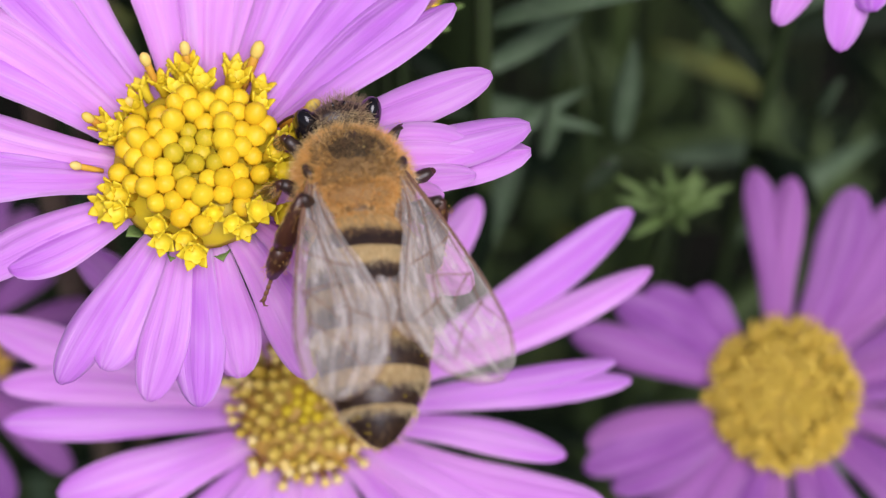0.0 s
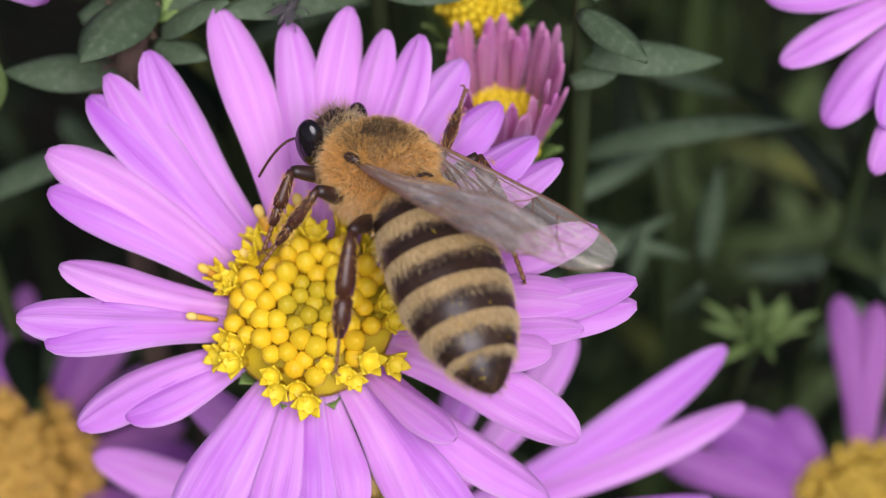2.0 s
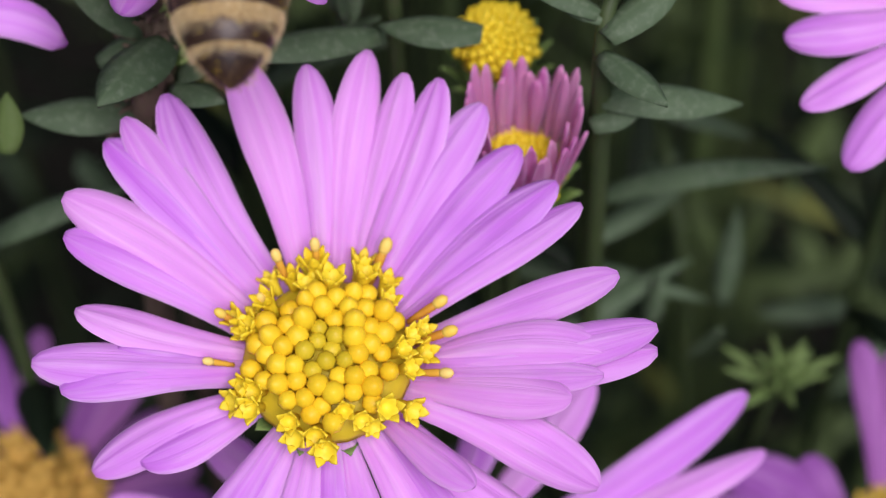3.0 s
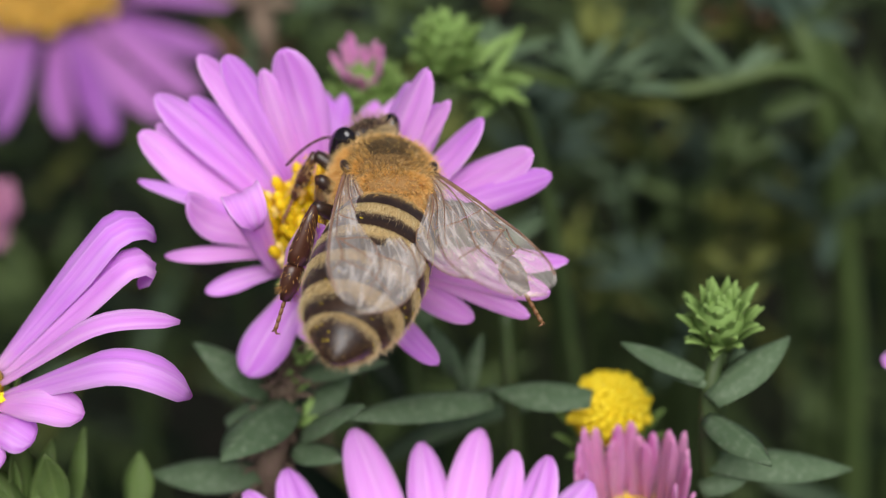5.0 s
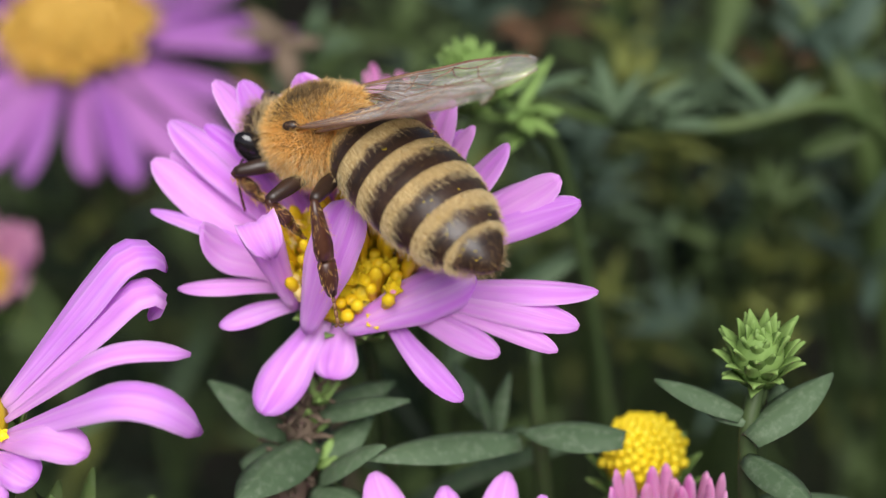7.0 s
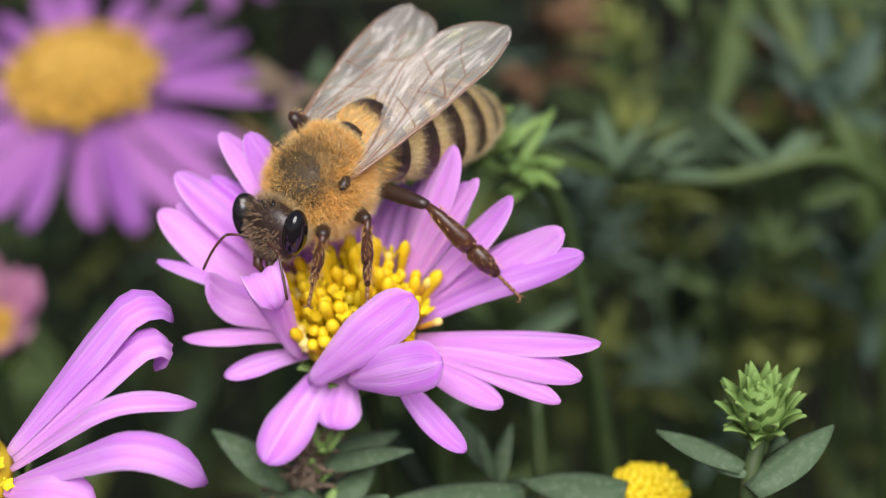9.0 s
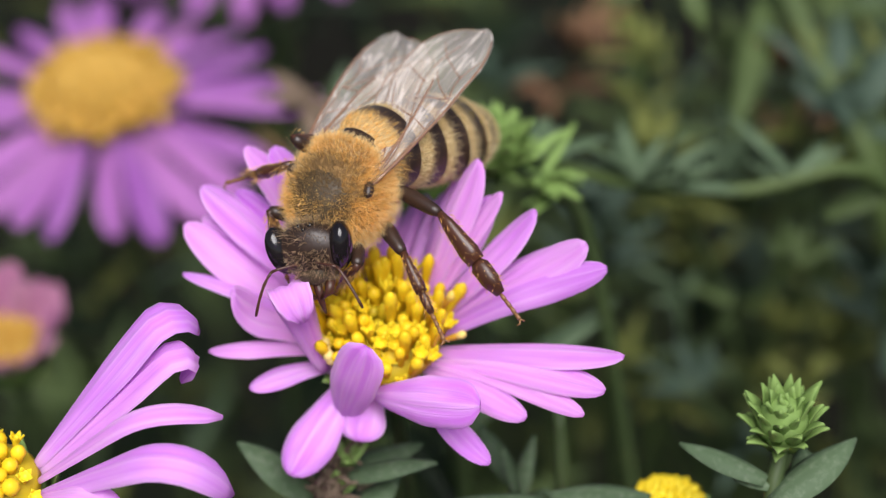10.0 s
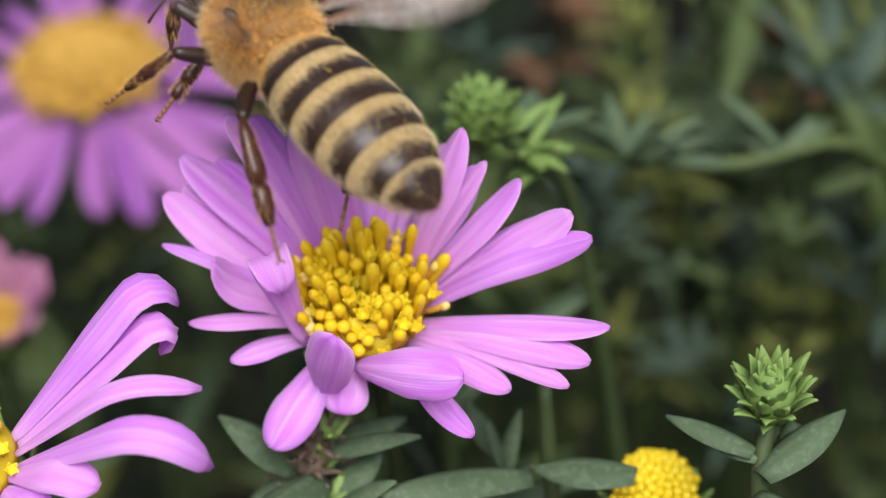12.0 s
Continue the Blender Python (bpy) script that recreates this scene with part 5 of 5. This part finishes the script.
LINKS = {"front": (2.1, 3.0), "middle": (2.3, 3.6), "hind": (2.9, 4.9)}


def build_legs(bee):
    """Each leg: a thigh that turns at the hip, and under it the shin with its jointed foot."""
    made = {}
    for kind in HIPS:
        a, b = LINKS[kind]
        for s, side in ((1, "left"), (-1, "right")):
            thigh = part(kind + "_leg", mesh_of("thigh", *tube([(0, 0, 0), (a * 0.2, 0, 0.03), (a * 0.55, 0, 0.06), (a * 0.9, 0, 0), (a, 0, 0)], [0.2, 0.27, 0.32, 0.24, 0.17], 9)), CHITIN, bee)
            hind = kind == "hind"
            w = 0.52 if hind else 0.31
            ts = b * 0.46
            bs = b * (0.30 if hind else 0.24)
            chunks = [tube([(0, 0, 0), (ts * 0.25, 0, 0), (ts * 0.8, 0, 0), (ts, 0, 0)], [0.16, w * 0.6, w * 0.92, w * 0.8], 10),
                      tube([(ts, 0, 0), (ts + bs * 0.15, 0, 0), (ts + bs * 0.6, 0, 0), (ts + bs, 0, 0)], [w * 0.5, w * 0.86 if hind else 0.2, w * 0.84 if hind else 0.2, w * 0.42], 10)]
            x = ts + bs
            for k in range(4):
                seg = (b - ts - bs) / 4
                chunks.append(tube([(x, 0, 0), (x + seg * 0.7, 0, 0), (x + seg, 0, 0)], [0.07, 0.10, 0.08], 6))
                x += seg
            for c in (1, -1):
                chunks.append(tube([(b, 0, 0), (b + 0.12, 0.16 * c, 0.0), (b + 0.1, 0.26 * c, -0.12)], [0.06, 0.045, 0.02], 5))
            feet = joined(*chunks[2:])
            shank = joined(*chunks[:2])
            flat = 0.75 if hind else 0.85

            def skin(rnd, ts=ts, bs=bs, w=w):
                t = rnd.uniform(0, 6.283)
                x = rnd.uniform(0.1, ts + bs)
                return Vector((x, w * 0.5 * math.cos(t), w * 0.75 * math.sin(t))), Vector((0.3, math.cos(t), math.sin(t))).normalized()
            down = hairs(240, skin, 0.22, 0.010, 101, (0.6, 0, 0), 0.6)
            flatten = [([Vector((v.x, v.y * flat, v.z)) for v in s0[0]], s0[1], s0[2]) for s0 in (shank, feet)] + [down]
            me = mesh_of("shin", *joined(*flatten))
            for m0 in (LEG_BROWN, FOOT, FUR):
                me.materials.append(m0)
            counts = [len(q[1]) for q in flatten]
            me.polygons.foreach_set("material_index", [k for k, n0 in enumerate(counts) for _ in range(n0)])
            shin = part("shin", me, None, thigh, "dark brown shin with a rusty jointed foot")
            made[kind, side] = (thigh, shin)
    return made


bee = thing("honey_bee", Matrix.Identity(4), "furry golden-brown honey bee with a dark striped abdomen", "bee")
build_thorax(bee)
bee_head = build_head(bee)
bee_abdomen = build_abdomen(bee)
bee_wings = build_wings(bee)
bee_legs = build_legs(bee)

# seconds, place in metres, turn in degrees, droop of the abdomen, turn, lean and nod of the head, and side bend of the abdomen
BEE_ROWS = [
    (0, 0.00584, -0.00306, 0.45228, 4, -9, 100, 15, 9, 2, 9, -3),
    (0.5, 0.00555, -0.00195, 0.45433, 4, -3, 98, 29, 8, 0, 16, -10),
    (1, 0.00381, -0.00085, 0.45588, 7, -24, 120, 17, 12, -3, 14, -9),
    (1.5, 0.00241, 0.00112, 0.45684, 17, -4, 130, 21, 6, 1, 13, -20),
    (2, 0.00298, 0.00127, 0.45658, 15, 2, 131, 24, 7, 2, 10, -14),
    (2.3, -0.00152, 0.00170, 0.45911, -4, -27, 119, 14, 14, 3, 16, 9),
    (2.4, -0.00199, 0.00205, 0.46231, -9, -34, 104, 12, 0, 0, 12, 12),
    (2.5, -0.00207, 0.00264, 0.46220, -9, -35, 104, 10, -2, 0, 12, 12),
    (2.6, -0.00399, 0.00608, 0.46530, -6, -37, 106, 12, 3, 1, 11, 7),
    (2.8, -0.00351, 0.00810, 0.46737, 9, -25, 96, 8, 0, 0, 3, 0),
    (3, -0.00322, 0.00840, 0.46803, 7, -25, 96, 8, 0, 0, 3, 0),
    (3.3, -0.00197, 0.01054, 0.46740, 12, -24, 87, 7, 0, 0, 3, 0),
    (3.6, -0.00264, 0.00993, 0.46638, 6, -16, 89, 3, 3, 1, -2, 0),
    (5.3, -0.00158, 0.00969, 0.46856, 10, -15, 117, 1, 38, 11, 3, -25),
    (5.5, -0.00331, 0.01147, 0.46934, -2, -26, 135, 11, 35, -3, 15, -25),
    (6, -0.00206, 0.01222, 0.46920, 3, -11, 138, 21, 13, -5, 18, -20),
    (6.5, -0.00312, 0.01217, 0.46941, -1, -6, 148, 19, 10, -9, 22, -26),
    (7, -0.00493, 0.01224, 0.46989, -4, 5, 154, 24, 5, -13, 25, -21),
    (7.2, -0.00510, 0.01297, 0.46983, -7, 6, 158, 25, 6, -16, 27, -21),
    (8.8, -0.00487, 0.01244, 0.47042, -6, 11, -150, 13, 25, -10, 18, -3),
    (9, -0.00530, 0.01271, 0.46984, -15, 29, -134, 35, 8, 6, -29, -6),
    (9.5, -0.00536, 0.01180, 0.47016, -22, 35, -133, 50, 15, 7, -29, -14),
    (10, -0.00534, 0.01170, 0.47037, -8, 40, -119, 50, 23, -1, -36, -16),
    (10.5, -0.00478, 0.01097, 0.47094, -12, 39, -109, 45, 8, 10, -35, -14),
    (11, -0.00296, 0.01028, 0.46839, -28, 41, -114, 41, -9, 14, -7, 3),
    (11.5, -0.00282, 0.01121, 0.46885, -31, 28, -129, 39, -15, 11, -26, 1),
    (11.6, -0.00356, 0.01106, 0.47002, -21, 11, -132, 29, -10, 10, -16, 3),
    (11.8, -0.00507, 0.01076, 0.47240, -2, -22, 132, -4, 1, 7, 4, 7),
    (12, -0.00669, 0.01138, 0.47531, 9, -23, 131, 3, 5, 0, 12, 8),
]
# seconds, then for the left and the right wing: spread from the body's axis, rise, roll in degrees
WING_ROWS = [
    (0, 11, 5, 0, 17, 4, 0), (0.5, 9, 11, 0, 14, 10, 0), (1, 7, 17, 0, 13, 22, 0), (1.5, 13, 9, 0, 8, 5, 0), (2, 9, 14, 0, 9, 3, 0), (2.25, 30, 12, 0, 55, 10, 0), (3.15, 50, 10, 0, 50, 10, 0), (3.3, 18, 8, 0, 30, 10, 0), (3.6, 52, 44, 0, 30, 15, 0), (5.3, 10, 8, 0, 14, 14, 0), (5.5, 66, 62, 0, 11, 30, 0), (5.7, 30, 14, 0, 11, 12, 0), (6, 15, 21, 0, 10, 3, 0), (6.5, 19, 19, 0, 1, 9, 0), (7, 12, 15, 0, 2, 13, 0), (7.2, 12, 15, 0, 2, 13, 0), (8.8, -6, 5, 0, 18, 1, 0), (9, 6, -4, 0, 19, -13, 0), (9.5, 4, -15, 0, 18, -28, 0), (10, 6, -18, 0, 14, -26, 0), (10.5, 12, -17, 0, 11, -25, 0), (11, 18, -13, 0, 14, -19, 0), (11.5, 19, -12, 0, 17, -21, 0), (11.65, 45, 15, 0, 45, 15, 0), (12, 60, 10, 0, 60, 10, 0)]
FLIGHT = ((2.3, 3.1), (11.7, 12.0))
# where each foot stands in the bee's own space, in mm: seconds, forward, left, up
FEET = {
    ("front", "left"): [(0, 3.5, 2.3, -2.5), (0.5, 0.2, 4.8, -2.9), (1, 1.4, 2.6, -3.3), (1.5, -0.2, 2.4, -3.6), (2, 1.4, 3.9, -3.2), (2.3, 0.8, 3.3, -3.1), (2.4, 0.5, 4.0, -2.8), (3, 3.0, 1.9, -3.2), (5.3, 1.3, 3.6, -3.0), (5.5, -0.6, 3.3, -3.2), (6, 1.4, 2.7, -3.7), (6.5, 1.4, 1.8, -4.2), (7, 2.8, 0.6, -3.7), (7.2, 1.6, 2.3, -4.5), (8.8, 2.6, 1.0, -4.6), (9, 3.9, 2.1, -2.1), (9.5, 3.4, 1.6, -1.7), (10, 3.3, 0.3, -2.5), (10.5, 3.3, 0.8, -1.9), (11, 3.5, 1.9, -2.1), (11.5, 3.5, 2.1, -2.3), (11.8, -1.7, 5.1, -4.8), (12, 3.2, 1.5, -3.3)],
    ("middle", "left"): [(0, 1.5, 3.4, -3.0), (0.5, -0.2, 4.5, -3.0), (1, -1.5, 3.4, -3.7), (1.5, -0.2, 3.6, -3.6), (2, 0.8, 4.5, -3.4), (2.5, 0.4, 6.1, -2.6), (3, 0.9, 3.0, -3.6), (5.3, 0.9, 1.6, -3.2), (6, 0.5, 2.5, -4.0), (6.5, 1.3, 1.5, -4.2), (7, 0.8, 1.3, -4.5), (7.2, 0.9, 2.1, -4.6), (8.8, 1.1, 3.6, -5.2), (9, 2.7, 3.8, -2.8), (9.5, 2.3, 5.8, -2.9), (10, 3.7, 5.4, -2.3), (10.5, 4.7, 4.5, -2.0), (11.5, 3.4, 3.7, -2.6), (12, 2.0, 4.5, -4.1)],
    ("hind", "left"): [(0, -2.4, 3.4, -3.3), (1, -5.9, 2.8, -4.0), (1.5, -4.6, 4.0, -4.7), (2, -4.0, 4.7, -4.6), (2.3, -10.6, 2.4, -2.6), (2.4, -8.5, 2.9, -1.9), (2.5, -9.1, 2.6, -1.7), (3, -3.0, 3.0, -3.4), (3.6, -3.1, 3.1, -3.5), (5.3, -3.9, 4.4, -3.9), (5.5, -4.7, 4.9, -3.2), (6, -2.9, 5.8, -4.9), (6.5, -2.0, 5.1, -5.5), (7, -2.0, 4.0, -5.8), (7.2, -1.8, 4.6, -5.7), (8.8, -4.5, 5.7, -4.7), (9, -1.5, 7.4, -4.3), (9.5, -0.2, 7.2, -4.1), (10, 1.9, 7.5, -3.0), (10.5, -2.5, 5.4, -4.2), (11, -1.9, 2.5, -4.0), (11.8, -7.8, 0.9, -3.6), (12, -7.0, 2.5, -4.1)],
    ("middle", "right"): [(0, 1.6, -2.5, -3.7), (2, 1.2, -4.7, 1.4), (2.3, -2.1, -6.6, -1.0), (2.4, -1.4, -6.0, -2.7), (2.5, -2.2, -5.9, -2.4), (3, 0.9, -3.0, -3.6), (5.3, -0.3, -1.7, -4.4), (7.2, 0.9, -3.0, -4.2), (8.8, -1.0, -3.2, -3.5), (9.5, 1.7, -4.4, -0.7), (10, 0.9, -5.1, -0.8), (10.5, 0.4, -5.3, -1.8), (11, 1.8, -3.6, -2.8), (11.5, 2.9, -3.2, -1.8), (12, 0.5, -2.4, -3.6)],
    ("hind", "right"): [(0, -2.3, -2.6, -4), (1.7, -3.5, -1.3, -3.9), (2.3, -5.8, -5.6, -2.4), (2.4, -6.8, -5.4, -2.3), (2.5, -4.2, -5.9, -2.7), (3, -3, -3, -3.4), (3.6, -2.5, -3.2, -3.4), (5.5, -6.3, -6, -1.4), (7.2, -3, -2.2, -4.1), (8.8, -3, -3, -3.4), (9, -2.4, -2.2, -3.3), (11.5, -2.4, -2, -3.2), (12, -6.5, -0.2, -3.7)],
    ("front", "right"): [(0, 3.6, -1.5, -3.0), (1.7, 2.5, -1.4, -3.2), (3, 3.0, -1.9, -3.2), (5.3, 2.1, -1.3, -4.0), (7.2, 3.1, -2.4, -3.6), (8.8, 2.6, -0.4, -4.0), (10.5, 3.8, -2.0, -1.3), (11, 4.2, -0.9, -2.1), (11.8, 0.3, 3.4, -3.6)],
}


def at_time(rows, t):
    """Straight interpolation in a table whose first column is the time."""
    if t <= rows[0][0]:
        return list(rows[0][1:])
    for a, b in zip(rows, rows[1:]):
        if t <= b[0]:
            k = (t - a[0]) / (b[0] - a[0])
            return [p + (q - p) * k for p, q in zip(a[1:], b[1:])]
    return list(rows[-1][1:])


def aim_across(at, way, across):
    """A pose at a point whose +x runs along way and whose +y is the given direction across it."""
    x, y = Vector(way).normalized(), Vector(across).normalized()
    m = Matrix((x, y, x.cross(y))).transposed().to_4x4()
    m.translation = Vector(at)
    return m


def leg_pose(kind, side, foot):
    s = 1 if side == "left" else -1
    hip = Vector(HIPS[kind])
    hip.y *= s
    a, b = LINKS[kind]
    foot = Vector(foot)
    d = foot - hip
    l = min(max(d.length, abs(a - b) + 0.1), a + b - 0.05)
    way = d.normalized()
    pole = Vector((0.5 if kind == "front" else -0.3 if kind == "hind" else 0.0, 0.9 * s, 0.9))
    pole = (pole - way * pole.dot(way)).normalized()
    c = (a * a + l * l - b * b) / (2 * a * l)
    knee = hip + way * (a * c) + pole * (a * math.sqrt(max(0, 1 - c * c)))
    foot = hip + way * l
    side_way = pole.cross(way)
    m1 = aim_across(hip * MM, knee - hip, side_way)
    m2 = aim_across(knee * MM, foot - knee, side_way)
    return m1, m1.inverted() @ m2


def wing_pose(side, kind, spread, rise, roll):
    s = 1 if side == "left" else -1
    base = Vector((-0.18, 1.57 * s, 0.76) if kind == "forewing" else (-0.78, 1.44 * s, 0.56)) * MM
    back = 0 if kind == "forewing" else -12
    return Matrix.Translation(base) @ Matrix.Rotation(radians(-(spread + back) * s), 4, "Z") @ Matrix.Rotation(radians(rise), 4, "Y") @ Matrix.Rotation(radians(roll * s), 4, "X")


# the two soft petals of the cupped flower: seconds, the way they point in its space and the height of their foot
SWING_FRONT = [(0, 0.36, -0.03, 0.93, 0.3), (5.5, 0.36, -0.03, 0.93, 0.3), (6, 0.44, 0.19, 0.88, 0.3), (6.5, 0.51, 0.21, 0.83, 0.3), (7, 0.33, 0.49, 0.81, 0.3), (7.2, 0.35, 0.48, 0.8, 0.3), (8.8, 0.75, 0.1, 0.66, 0.3), (9, 0.71, 0.27, 0.65, 0.3), (9.5, 0.31, 0.08, 0.95, -1.8), (10, 0.27, -0.01, 0.96, -1.8), (10.5, 0.25, -0.07, 0.97, -1.8), (11, 0.22, -0.12, 0.97, -1.8), (12, 0.21, -0.16, 0.97, -1.8)]
SWING_SIDE = [(0, 0.53, -0.29, 0.8, 0.3), (5.5, 0.53, -0.29, 0.8, 0.3), (6, 0.88, 0.23, 0.41, 0.3), (6.5, 0.89, 0.29, 0.34, 0.3), (7, 0.91, 0.37, 0.19, 0.3), (7.2, 0.79, -0.06, 0.61, 0.3), (8.8, 0.73, -0.24, 0.64, 0.3), (9, 0.71, -0.22, 0.66, 0.3), (9.5, 0.80, -0.32, 0.50, 0.2), (10.5, 0.80, -0.34, 0.48, 0.2), (12, 0.80, -0.34, 0.48, 0.2)]


def motions():
    rows = []
    for t, x, y, z, rx, ry, rz, *rest in BEE_ROWS:
        rows.append((t, pose(x, y, z, rx, ry, rz)))
    walk(bee, rows)
    # the front flower settles a little lower once the bee has left it
    rest = flower_a.matrix_basis.copy()
    low = Matrix.Translation((0, -0.0003, -0.0007)) @ rest
    walk(flower_a, [(0.0, rest), (3.6, rest), (5.3, low), (12.0, low)])
    sit = pose(-0.0009, 0.0087, 0.4576, 20, -10, 60)
    gone = pose(-0.09, 0.12, 0.47, 0, 0, 120)
    walk(gnat, [(0.0, sit), (2.4, sit), (2.5, pose(-0.004, 0.014, 0.459, 10, -20, 100)), (2.8, pose(-0.04, 0.05, 0.47, 0, -10, 120)), (3.2, gone), (12.0, gone)])
    walk(bee_abdomen, [(r[0], Matrix.Translation(AB_BASE * MM) @ Matrix.Rotation(radians(r[11]), 4, "Z") @ Matrix.Rotation(radians(-r[7]), 4, "Y")) for r in BEE_ROWS])
    walk(bee_head, [(r[0], pose(2.1 * MM, 0, -0.05 * MM, r[9], r[10], r[8])) for r in BEE_ROWS])
    times = {r[0] for r in WING_ROWS}
    for a, b in FLIGHT:
        times |= {round(a + k / 30, 4) for k in range(int((b - a) * 30) + 1)}
    times = sorted(t for t in times if t <= 12.0)
    for (kind, side), ob in bee_wings.items():
        keys = []
        for t in times:
            v = at_time(WING_ROWS, t)
            spread, rise, roll = v[:3] if side == "left" else v[3:]
            if any(a <= t <= b for a, b in FLIGHT):
                beat = 1 if (round(t * 30) + (t > 6)) % 2 else -1
                spread, rise = 68, 12 + 26 * beat
            keys.append((t, wing_pose(side, kind, spread, rise, roll)))
        walk(ob, keys)
    walk(swing_petal_front, [(t, hinge(244, 3.3, (x, y, z), h)) for t, x, y, z, h in SWING_FRONT])
    walk(swing_petal_side, [(t, hinge(270, 2.8, (x, y, z), h)) for t, x, y, z, h in SWING_SIDE])
    for (kind, side), (thigh, shin) in bee_legs.items():
        keys = []
        for t in sorted({k / 10 for k in range(121)} | {float(r[0]) for r in FEET[kind, side]}):
            keys.append((t, *leg_pose(kind, side, at_time(FEET[kind, side], t))))
        walk(thigh, [(t, a) for t, a, b in keys])
        walk(shin, [(t, b) for t, a, b in keys])


motions()
